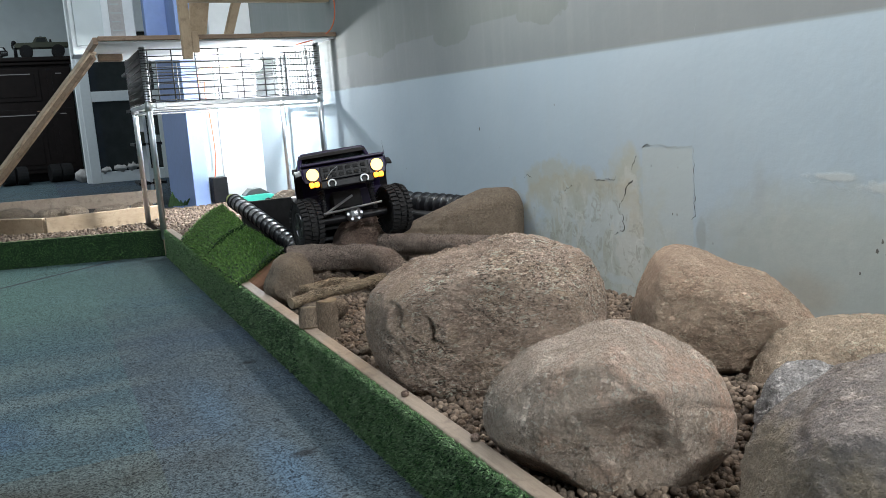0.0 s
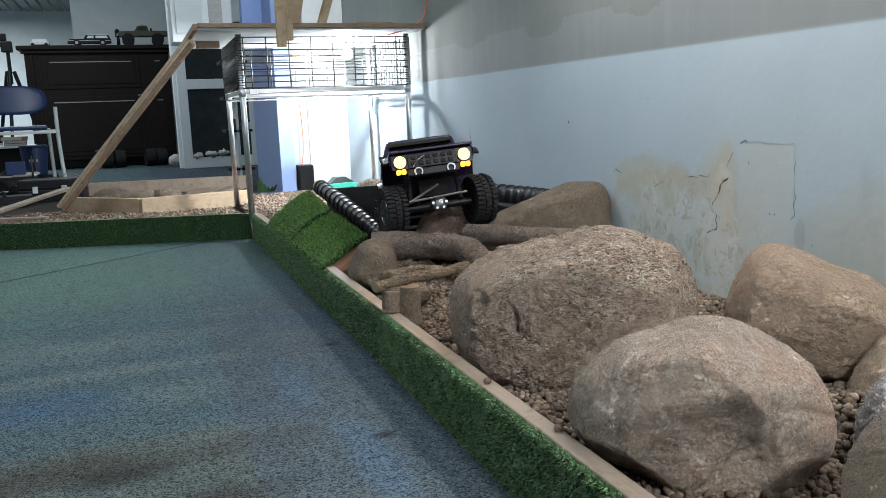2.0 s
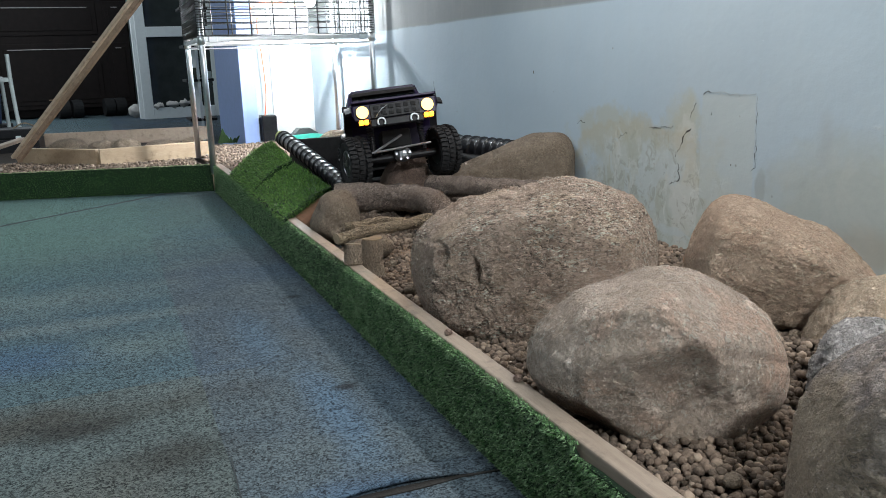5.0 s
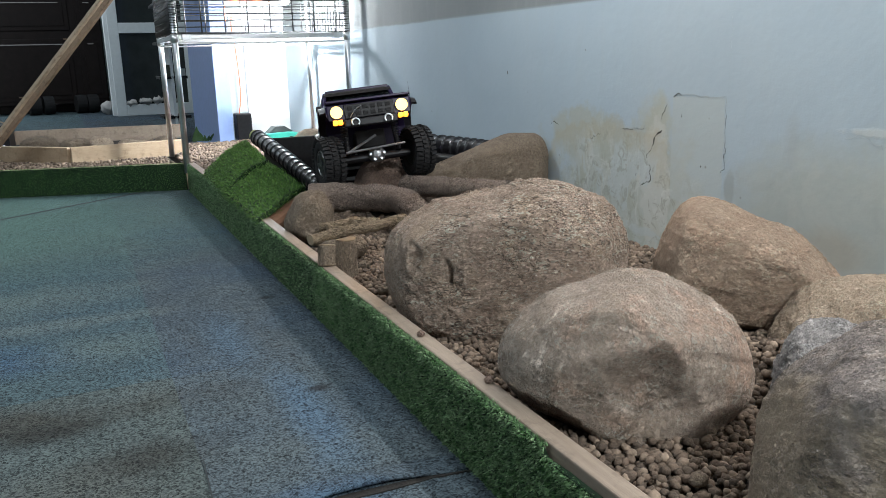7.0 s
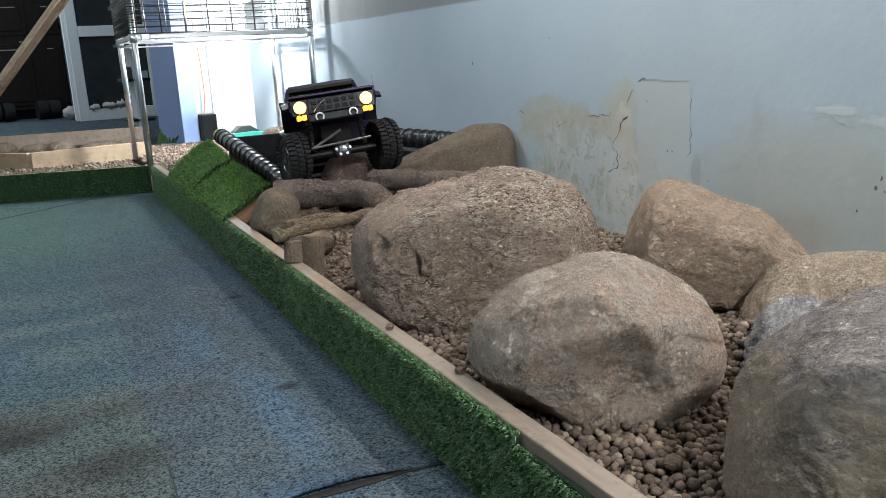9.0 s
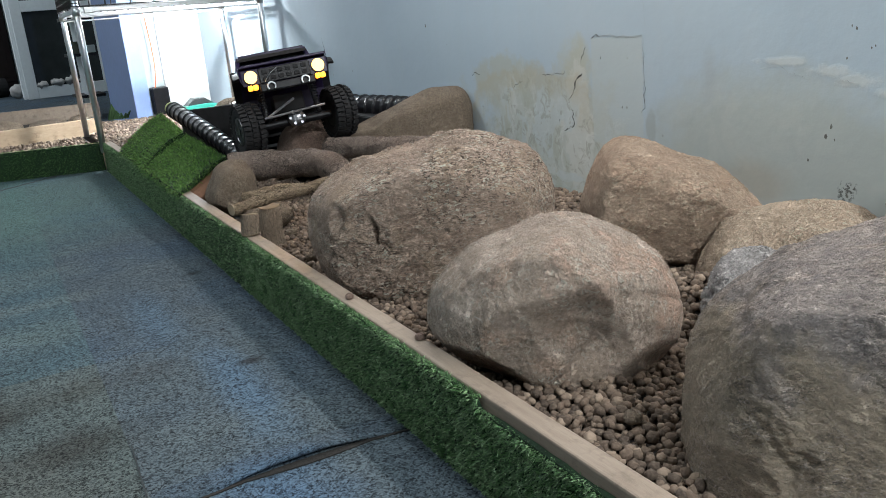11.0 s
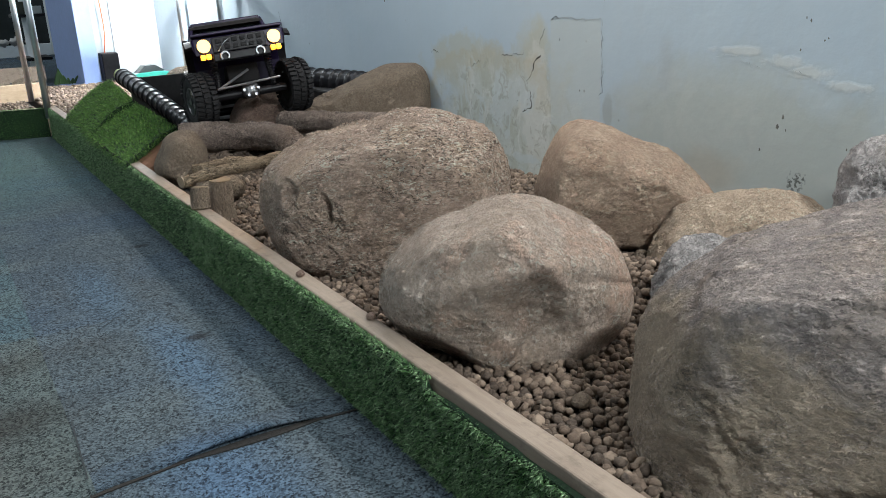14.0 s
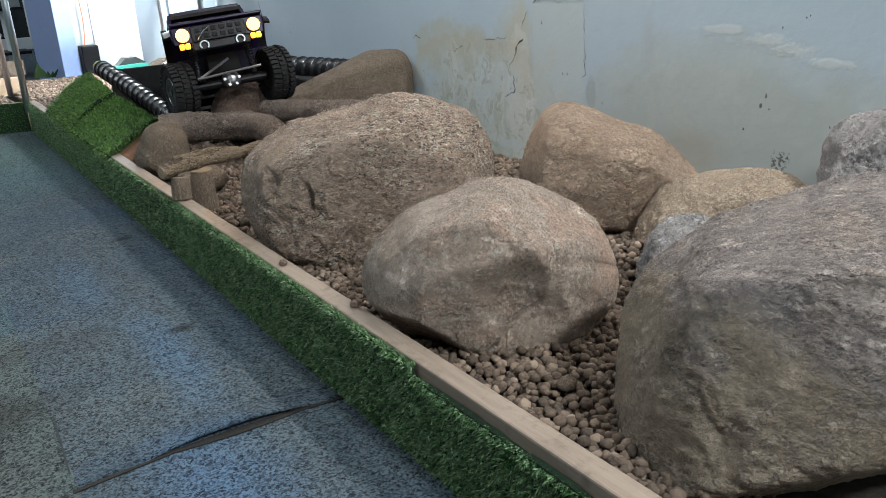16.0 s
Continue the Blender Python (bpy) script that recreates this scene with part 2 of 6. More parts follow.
def wall_material():
    m, n, l, b = mat("damp_wall_paint")
    v = coords(n, l)
    sep = n.new("ShaderNodeSeparateXYZ")
    l.new(v, sep.inputs[0])
    cloud = noise_fac(n, l, v, 3.0, 5, 0.55, 0.3, 0.7)
    fine = noise_fac(n, l, v, 60, 5, 0.6, 0.3, 0.7)
    col = mixed(n, l, cloud, (0.375, 0.463, 0.533), (0.415, 0.502, 0.564))
    # grey band above z 0.65, its edge wavering slightly at the far end
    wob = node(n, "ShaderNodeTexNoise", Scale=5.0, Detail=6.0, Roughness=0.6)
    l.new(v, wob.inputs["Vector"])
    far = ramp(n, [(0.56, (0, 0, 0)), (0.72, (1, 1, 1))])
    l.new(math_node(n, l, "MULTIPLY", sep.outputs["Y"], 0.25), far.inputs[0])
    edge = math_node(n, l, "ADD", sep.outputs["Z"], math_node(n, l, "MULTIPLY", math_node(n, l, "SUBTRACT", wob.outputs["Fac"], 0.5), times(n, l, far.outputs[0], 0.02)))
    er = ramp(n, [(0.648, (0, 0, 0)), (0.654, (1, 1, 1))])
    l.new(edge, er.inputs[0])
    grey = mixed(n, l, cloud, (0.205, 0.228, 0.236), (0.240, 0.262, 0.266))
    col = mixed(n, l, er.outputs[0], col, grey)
    # an older grey-green coat above, torn off in tongues along its lower edge
    fine_wob = node(n, "ShaderNodeTexNoise", Scale=16.0, Detail=4.0, Roughness=0.55)
    l.new(v, fine_wob.inputs["Vector"])
    old = ramp(n, [(0.781, (0, 0, 0)), (0.785, (1, 1, 1))])
    l.new(math_node(n, l, "ADD", sep.outputs["Z"], math_node(n, l, "MULTIPLY", math_node(n, l, "SUBTRACT", fine_wob.outputs["Fac"], 0.5), 0.008)), old.inputs[0])
    torn = old.outputs[0]
    for cy, cz, ry, rz in ((2.13, 0.778, 0.13, 0.042), (1.62, 0.778, 0.12, 0.040), (2.72, 0.80, 0.16, 0.05)):
        torn = math_node(n, l, "MAXIMUM", torn, patch_mask(n, l, v, cy, cz, ry, rz, 0.6, 11, 0.06))
    col = mixed(n, l, times(n, l, torn, 0.75), col, mixed(n, l, cloud, (0.165, 0.186, 0.176), (0.205, 0.222, 0.210)))
    # damp: grey-green cloud, yellow fringe, bare filler, a smooth mended rectangle
    damp = patch_mask(n, l, v, 0.72, 0.19, 0.42, 0.20, 0.45, 6, 0.35)
    col = mixed(n, l, times(n, l, damp, 0.80), col, (0.375, 0.412, 0.385))
    yel = patch_mask(n, l, v, 1.50, 0.30, 0.30, 0.085, 1.1, 9, 0.3)
    col = mixed(n, l, times(n, l, yel, 0.48), col, (0.40, 0.375, 0.255))
    yel2 = patch_mask(n, l, v, 1.29, 0.375, 0.07, 0.065, 0.9, 12, 0.5)
    col = mixed(n, l, times(n, l, yel2, 0.6), col, (0.44, 0.42, 0.29))
    damp2 = patch_mask(n, l, v, 1.44, 0.16, 0.36, 0.185, 0.75, 7, 0.3)
    col = mixed(n, l, times(n, l, damp2, 0.9), col, (0.45, 0.485, 0.455))
    mott = times(n, l, noise_fac(n, l, coords(n, l, (1, 1.1, 0.8)), 13, 6, 0.65, 0.46, 0.58, 0.6), damp2)
    col = mixed(n, l, times(n, l, mott, 0.65), col, (0.37, 0.385, 0.32))
    mott2 = times(n, l, noise_fac(n, l, coords(n, l, (1, 1.2, 0.8)), 19, 6, 0.65, 0.52, 0.60, 0.6), damp2)
    col = mixed(n, l, times(n, l, mott2, 0.7), col, (0.54, 0.57, 0.55))
    pale = patch_mask(n, l, v, 1.29, 0.22, 0.055, 0.16, 1.0, 16, 0.15)
    col = mixed(n, l, times(n, l, pale, 0.5), col, (0.56, 0.575, 0.545))
    # brown tide line round the damp patch, bare plaster inside it
    rim = math_node(n, l, "SUBTRACT", patch_mask(n, l, v, 1.47, 0.165, 0.36, 0.200, 0.55, 8, 0.10), patch_mask(n, l, v, 1.47, 0.150, 0.345, 0.186, 0.62, 8, 0.30))
    rim = math_node(n, l, "MAXIMUM", rim, 0.0)
    col = mixed(n, l, times(n, l, rim, 0.45), col, (0.41, 0.37, 0.25))
    bare = times(n, l, noise_fac(n, l, coords(n, l, (1, 1.0, 0.75)), 9, 7, 0.62, 0.50, 0.54, 0.9), damp2)
    col = mixed(n, l, times(n, l, bare, 0.75), col, (0.46, 0.52, 0.53))
    scuff = times(n, l, noise_fac(n, l, v, 34, 7, 0.7, 0.55, 0.60, 0.8), damp2)
    col = mixed(n, l, times(n, l, scuff, 0.6), col, (0.30, 0.31, 0.27))
    mend = patch_box(n, l, v, 1.075, 1.238, 0.20, 0.432)
    col = mixed(n, l, times(n, l, mend, 0.7), col, (0.44, 0.495, 0.495))
    salt = None
    for cy, cz, ry, rz in ((0.74, 0.384, 0.06, 0.008), (0.655, 0.370, 0.045, 0.012), (0.60, 0.356, 0.04, 0.013), (0.535, 0.340, 0.045, 0.009)):
        s = patch_mask(n, l, v, cy, cz, ry, rz, 1.3, 34, 0.6)
        salt = s if salt is None else math_node(n, l, "MAXIMUM", salt, s)
    col = mixed(n, l, times(n, l, salt, 0.55), col, (0.54, 0.575, 0.56))
    smear = patch_mask(n, l, v, 0.90, 0.35, 0.022, 0.07, 0.7, 9, 0.7)
    col = mixed(n, l, times(n, l, smear, 0.55), col, (0.36, 0.40, 0.42))
    haze = times(n, l, noise_fac(n, l, v, 8, 7, 0.65, 0.46, 0.66, 0.8), damp)
    col = mixed(n, l, times(n, l, haze, 0.5), col, (0.47, 0.50, 0.475))
    haze2 = times(n, l, noise_fac(n, l, coords(n, l, (1, 0.8, 1.2)), 11, 7, 0.65, 0.54, 0.68, 0.8), damp)
    col = mixed(n, l, times(n, l, haze2, 0.5), col, (0.34, 0.375, 0.375))
    brown = patch_mask(n, l, v, 0.80, 0.17, 0.10, 0.05, 0.5, 12, 0.6)
    col = mixed(n, l, times(n, l, brown, 0.40), col, (0.36, 0.31, 0.23))
    shade = patch_mask(n, l, v, 1.055, 0.248, 0.018, 0.04, 0.5, 20, 0.3)
    col = mixed(n, l, times(n, l, shade, 0.6), col, (0.30, 0.33, 0.33))
    mould = times(n, l, noise_fac(n, l, v, 150, 3, 0.6, 0.50, 0.56), patch_mask(n, l, v, 0.612, 0.180, 0.020, 0.020, 0.9, 40, 0.4))
    col = mixed(n, l, times(n, l, mould, 0.9), col, (0.07, 0.075, 0.07))
    streak = noise_fac(n, l, coords(n, l, (1, 9, 0.9)), 3.0, 4, 0.6, 0.5, 0.75)
    col = mixed(n, l, times(n, l, streak, 0.10), col, (0.40, 0.43, 0.42))
    specks = node(n, "ShaderNodeTexVoronoi", Scale=11.0)
    l.new(v, specks.inputs["Vector"])
    sr = ramp(n, [(0.02, (1, 1, 1)), (0.045, (0, 0, 0))])
    l.new(specks.outputs["Distance"], sr.inputs[0])
    col = mixed(n, l, times(n, l, sr.outputs[0], 0.6), col, (0.2, 0.2, 0.18))
    l.new(col, b.inputs["Base Color"])
    b.inputs["Roughness"].default_value = 0.8
    n1 = bump(n, l, b, fine, 0.12, 0.002)
    n2 = bump(n, l, b, mott2, 0.2, 0.002, n1)
    n3 = bump(n, l, b, salt, 0.2, 0.002, n2)
    bump(n, l, b, cloud, 0.2, 0.01, n3)
    return m


# carpet stains and painted lit bands: x, y, half sizes, raggedness, tint, strength
STAINS_AND_LIT_BANDS = (
    (-0.6, 3.0, 1.6, 1.3, 1.0, (0.150, 0.255, 0.212), 0.85), (-0.2, 1.85, 0.50, 0.16, 1.6, (0.185, 0.235, 0.225), 0.5), (-0.25, 1.42, 0.34, 0.13, 1.2, (0.045, 0.115, 0.26), 0.38),
    (0.05, 1.42, 0.13, 0.10, 1.2, (0.165, 0.215, 0.20), 0.5), (-0.10, 1.62, 0.40, 0.06, 1.4, (0.20, 0.235, 0.225), 0.45), (-0.16, 1.10, 0.42, 0.08, 1.8, (0.065, 0.062, 0.052), 0.75),
    (0.08, 0.90, 0.12, 0.07, 1.8, (0.045, 0.043, 0.038), 0.7), (0.0, 0.78, 0.17, 0.17, 1.4, (0.115, 0.12, 0.108), 0.7), (-0.04, 1.05, 0.10, 0.05, 1.8, (0.035, 0.035, 0.032), 0.75),
    # the three blue entries here paint the lit bands beside the curb
    (0.28, 0.60, 0.09, 0.17, 1.0, (0.10, 0.19, 0.32), 0.5), (0.33, 0.95, 0.05, 0.30, 1.0, (0.11, 0.20, 0.31), 0.45), (0.28, 1.35, 0.06, 0.25, 1.0, (0.10, 0.185, 0.28), 0.4),
    (0.372, 1.03, 0.032, 0.022, 1.6, (0.03, 0.032, 0.036), 0.85), (0.41, 1.60, 0.026, 0.020, 1.6, (0.03, 0.032, 0.036), 0.8),
)


def carpet_material():
    m, n, l, b = mat("needle_felt_carpet")
    v = coords(n, l, (1, 1, 1), "Position")
    warp = node(n, "ShaderNodeTexNoise", Scale=420.0, Detail=2.0)
    l.new(v, warp.inputs["Vector"])
    tufts = node(n, "ShaderNodeTexVoronoi", Scale=430.0)
    l.new(mixed(n, l, 0.006, v, warp.outputs["Color"], "ADD"), tufts.inputs["Vector"])
    pick = n.new("ShaderNodeSeparateColor")
    l.new(tufts.outputs["Color"], pick.inputs[0])
    sharp = ramp(n, [(0.22, (0, 0, 0)), (0.78, (1, 1, 1))])
    l.new(pick.outputs[0], sharp.inputs[0])
    fib = sharp.outputs[0]
    fib2 = noise_fac(n, l, coords(n, l, (1.1, 0.9, 1), "Position"), 75, 6, 0.85, 0.46, 0.56)
    blue = noise_fac(n, l, v, 2.3, 4, 0.55, 0.42, 0.66)
    col = mixed(n, l, blue, (0.086, 0.114, 0.138), (0.070, 0.113, 0.168))
    info = n.new("ShaderNodeObjectInfo")
    col = mixed(n, l, times(n, l, info.outputs["Random"], 0.30), col, (0.15, 0.18, 0.175))
    side = n.new("ShaderNodeSeparateXYZ")
    l.new(v, side.inputs[0])
    batch = math_node(n, l, "LESS_THAN", side.outputs["X"], 0.155)
    col = mixed(n, l, times(n, l, batch, 0.55), col, (0.092, 0.158, 0.172))
    row = times(n, l, batch, math_node(n, l, "LESS_THAN", side.outputs["Y"], 1.196))
    col = mixed(n, l, times(n, l, row, 0.6), col, (0.115, 0.128, 0.115))
    wear = noise_fac(n, l, coords(n, l, (0.6, 1.5, 1), "Position"), 4.5, 6, 0.65, 0.5, 0.7)
    col = mixed(n, l, times(n, l, wear, 0.35), col, (0.165, 0.20, 0.205))
    grime = noise_fac(n, l, v, 6.0, 6, 0.7, 0.56, 0.74)
    col = mixed(n, l, times(n, l, grime, 0.45), col, (0.075, 0.09, 0.095))
    for cx, cy, rx, ry, wob, tint, k in STAINS_AND_LIT_BANDS:
        sep = n.new("ShaderNodeSeparateXYZ")
        l.new(v, sep.inputs[0])
        dx = math_node(n, l, "DIVIDE", math_node(n, l, "SUBTRACT", sep.outputs["X"], cx), rx)
        dy = math_node(n, l, "DIVIDE", math_node(n, l, "SUBTRACT", sep.outputs["Y"], cy), ry)
        d = math_node(n, l, "SQRT", math_node(n, l, "ADD", math_node(n, l, "MULTIPLY", dx, dx), math_node(n, l, "MULTIPLY", dy, dy)))
        t = node(n, "ShaderNodeTexNoise", Scale=0.55 / min(rx, ry), Detail=6.0, Roughness=0.7)
        l.new(v, t.inputs["Vector"])
        d = math_node(n, l, "ADD", d, math_node(n, l, "MULTIPLY", math_node(n, l, "SUBTRACT", t.outputs["Fac"], 0.5), wob))
        rr = ramp(n, [(0.25, (1, 1, 1)), (1.0, (0, 0, 0))])
        l.new(d, rr.inputs[0])
        col = mixed(n, l, times(n, l, rr.outputs[0], k), col, tint)
    # dark and pale fibres
    pile = mixed(n, l, fib, (0.10, 0.11, 0.125), (1.14, 1.14, 1.14))
    pile = mixed(n, l, times(n, l, fib2, 0.30), pile, (1.30, 1.33, 1.35))
    col = mixed(n, l, 1.0, col, pile, "MULTIPLY")
    l.new(col, b.inputs["Base Color"])
    b.inputs["Roughness"].default_value = 0.95
    b.inputs["Specular IOR Level"].default_value = 0.2
    n1 = bump(n, l, b, fib, 0.6, 0.004)
    bump(n, l, b, fib2, 0.4, 0.004, n1)
    return m


def wood_material(name, c1, c2, dark, along="y", rough=0.6):
    m, n, l, b = mat(name)
    sc = {"x": (1.2, 14, 14), "y": (14, 1.2, 14), "z": (14, 14, 1.2)}[along]
    v = coords(n, l, sc)
    g = noise_fac(n, l, v, 3.2, 6, 0.6, 0.3, 0.7, 0.8)
    g2 = noise_fac(n, l, v, 14, 5, 0.7, 0.35, 0.65)
    blot = noise_fac(n, l, coords(n, l), 9, 4, 0.6, 0.45, 0.75)
    col = mixed(n, l, g, c1, c2)
    col = mixed(n, l, times(n, l, g2, 0.35), col, dark)
    col = mixed(n, l, times(n, l, blot, 0.4), col, dark)
    dirt = noise_fac(n, l, coords(n, l), 38, 7, 0.7, 0.53, 0.68)
    col = mixed(n, l, times(n, l, dirt, 0.5), col, tuple(c * 0.6 for c in dark))
    knots = node(n, "ShaderNodeTexVoronoi", Scale=5.0)
    l.new(coords(n, l, (1, 1, 1)), knots.inputs["Vector"])
    kr = ramp(n, [(0.03, (1, 1, 1)), (0.07, (0, 0, 0))])
    l.new(knots.outputs["Distance"], kr.inputs[0])
    col = mixed(n, l, times(n, l, kr.outputs[0], 0.7), col, (0.16, 0.08, 0.04))
    l.new(col, b.inputs["Base Color"])
    b.inputs["Roughness"].default_value = rough
    bump(n, l, b, g2, 0.25, 0.0015)
    return m


def island_material(name, stops, rough=0.9, bump_scale=160, hi=None, translucent=False):
    """Pieces that differ one by one, by Random Per Island."""
    m, n, l, b = mat(name)
    geo = n.new("ShaderNodeNewGeometry")
    r = ramp(n, stops)
    l.new(geo.outputs["Random Per Island"], r.inputs[0])
    v = coords(n, l)
    f = noise_fac(n, l, v, bump_scale, 4, 0.7, 0.35, 0.65)
    col = mixed(n, l, times(n, l, f, 0.3), r.outputs[0], hi or stops[-1][1])
    l.new(col, b.inputs["Base Color"])
    b.inputs["Roughness"].default_value = rough
    if not translucent:
        bump(n, l, b, f, 0.5, 0.002)
    return m


def lamp_material(name, colour, power):
    m, n, l, b = mat(name)
    b.inputs["Base Color"].default_value = (*colour, 1)
    b.inputs["Emission Color"].default_value = (*colour, 1)
    b.inputs["Emission Strength"].default_value = power
    return m


def glass_material(name, tint=(0.9, 0.95, 0.95), rough=0.02):
    m, n, l, b = mat(name)
    b.inputs["Base Color"].default_value = (*tint, 1)
    b.inputs["Roughness"].default_value = rough
    b.inputs["Transmission Weight"].default_value = 1.0
    return m


M_WALL = wall_material()
M_CARPET = carpet_material()
M_WOOD = wood_material("pine", (0.25, 0.195, 0.150), (0.31, 0.245, 0.190), (0.14, 0.10, 0.07))
M_WOOD_X = wood_material("pine_across", (0.40, 0.30, 0.20), (0.47, 0.36, 0.25), (0.27, 0.18, 0.11), "x")
M_WOOD_Z = wood_material("pine_upright", (0.50, 0.36, 0.23), (0.58, 0.43, 0.29), (0.34, 0.23, 0.14), "z")
M_OLDWOOD = wood_material("aged_board", (0.30, 0.20, 0.13), (0.40, 0.28, 0.19), (0.16, 0.10, 0.07), "x")
M_RAMP = wood_material("ramp_pine", (0.50, 0.40, 0.29), (0.60, 0.49, 0.36), (0.36, 0.26, 0.17))
M_STICK = rock_mat("split_wood", (0.27, 0.195, 0.125), (0.40, 0.30, 0.20), (0.55, 0.43, 0.30), 2.0, grain=(0.35, 1.3, 1.3), strokes=0.9)
M_GRAVEL = island_material("clay_pebbles", [(0.0, (0.037, 0.025, 0.019)), (0.4, (0.077, 0.053, 0.037)), (0.8, (0.144, 0.100, 0.073)), (1.0, (0.312, 0.237, 0.175))])
M_SOIL = plain("gravel_bed", (0.022, 0.016, 0.012), 0.95, 0, 0.4, 120, 0.5)
M_BLADE = island_material("grass_blades", [(0.0, (0.006, 0.026, 0.008)), (0.45, (0.026, 0.098, 0.022)), (0.8, (0.085, 0.24, 0.056)), (1.0, (0.50, 0.68, 0.40))], 0.55, 40, None, True)
M_BLADE_LIGHT = island_material("fresh_grass_blades", [(0.0, (0.014, 0.055, 0.010)), (0.5, (0.045, 0.15, 0.020)), (0.85, (0.10, 0.25, 0.035)), (1.0, (0.26, 0.40, 0.10))], 0.55, 40, None, True)
M_BLADE_CROSS = island_material("mid_grass_blades", [(0.0, (0.018, 0.075, 0.014)), (0.55, (0.048, 0.17, 0.026)), (0.85, (0.095, 0.26, 0.045)), (1.0, (0.20, 0.36, 0.10))], 0.6, 40, None, True)
M_TERRACOTTA = plain("terracotta", (0.24, 0.125, 0.075), 0.8, 0, 0.2, 40, 0.2)
M_BODY = plain("purple_car_paint", (0.012, 0.007, 0.030), 0.35, 0.0, 0.2, 40, 0.0)
M_BODY.node_tree.nodes["Principled BSDF"].inputs["Specular IOR Level"].default_value = 0.25
M_SOFTTOP = plain("black_soft_top", (0.016, 0.014, 0.014), 0.6, 0, 0.3, 150, 0.2)
M_SOFTTOP.node_tree.nodes["Principled BSDF"].inputs["Specular IOR Level"].default_value = 0.15
M_SILVER = plain("silver_trim", (0.34, 0.35, 0.37), 0.38, 0.9, 0.05, 60, 0.0)
M_ORANGE = plain("orange_cable", (0.75, 0.16, 0.05), 0.5, 0, 0.05)
M_GREENCAR = plain("teal_car_paint", (0.03, 0.26, 0.20), 0.3, 0, 0.05)
M_YELLOW = plain("yellow_sticker", (0.75, 0.48, 0.04), 0.5, 0, 0.05)
M_LIME = plain("lime_plastic", (0.30, 0.34, 0.07), 0.5, 0, 0.1)
M_SEAT = plain("blue_seat_plastic", (0.008, 0.024, 0.085), 0.45, 0, 0.1, 40, 0.05)
M_OLIVE = plain("olive_paint", (0.05, 0.058, 0.035), 0.5, 0, 0.15)
M_CLOTH = plain("white_cloth", (0.42, 0.41, 0.40), 0.9, 0, 0.1, 50, 0.3)
M_HEAD = lamp_material("headlight_glow", (1.0, 0.64, 0.20), 2.5)
M_AMBER = lamp_material("amber_glow", (1.0, 0.36, 0.03), 3.2)
M_BULB = lamp_material("bulb_glow", (1.0, 0.98, 0.92), 40.0)
M_PANE = glass_material("clear_glass", (0.85, 0.9, 0.9))


# ---- mesh helpers ----
def mesh_from(name, bm, material, smooth=False):
    me = bpy.data.meshes.new(name)
    bm.to_mesh(me)
    bm.free()
    for m in material if isinstance(material, (list, tuple)) else [material]:
        me.materials.append(m)
    if smooth:
        me.polygons.foreach_set("use_smooth", [True] * len(me.polygons))
    return me


def part(name, bm, material, parent=None, label="", smooth=False):
    ob = new(name, mesh_from(name, bm, material, smooth))
    if parent is not None:
        ob.parent = parent
    if label:
        ob["label"] = label
    return ob


def empty(name, m=None):
    ob = new(name)
    ob.empty_display_size = 0.05
    if m is not None:
        ob.matrix_world = m
    return ob


def box(bm, x0, x1, y0, y1, z0, z1, bevel=0.0, m=None):
    r = bmesh.ops.create_cube(bm, size=1.0)
    vs = r["verts"]
    for v in vs:
        v.co = Vector((x0 + (v.co.x + 0.5) * (x1 - x0), y0 + (v.co.y + 0.5) * (y1 - y0), z0 + (v.co.z + 0.5) * (z1 - z0)))
    if m is not None:
        bmesh.ops.transform(bm, matrix=m, verts=vs)
    if bevel:
        es = list({e for v in vs for e in v.link_edges})
        bmesh.ops.bevel(bm, geom=es, offset=bevel, segments=2, affect="EDGES", profile=0.5)
    return bm


def slab(x0, x1, y0, y1, z0, z1, bevel=0.0, m=None):
    return box(bmesh.new(), x0, x1, y0, y1, z0, z1, bevel, m)


def rod(bm, a, b, r, seg=12, r2=None):
    a, b = Vector(a), Vector(b)
    d = b - a
    m = Matrix.Translation((a + b) / 2) @ d.to_track_quat("Z", "Y").to_matrix().to_4x4()
    bmesh.ops.create_cone(bm, cap_ends=True, segments=seg, radius1=r, radius2=r if r2 is None else r2, depth=d.length, matrix=m)
    return bm


def beam(a, b, w, h, bevel=0.002, roll=0.0):
    """A sawn board from a to b, w wide and h thick."""
    a, b = Vector(a), Vector(b)
    d = b - a
    m = Matrix.Translation(a) @ d.to_track_quat("Y", "Z").to_matrix().to_4x4() @ pose(0, 0, 0, 0, roll, 0)
    return slab(-w / 2, w / 2, 0, d.length, -h / 2, h / 2, bevel, m)


def smooth_path(pts, n=8):
    out = []
    p = [Vector(q) for q in pts]
    for i in range(len(p) - 1):
        p0, p1, p2, p3 = p[max(i - 1, 0)], p[i], p[i + 1], p[min(i + 2, len(p) - 1)]
        for k in range(n):
            t = k / n
            out.append(0.5 * ((2 * p1) + (p2 - p0) * t + (2 * p0 - 5 * p1 + 4 * p2 - p3) * t * t + (3 * p1 - p0 - 3 * p2 + p3) * t**3))
    out.append(p[-1])
    return out


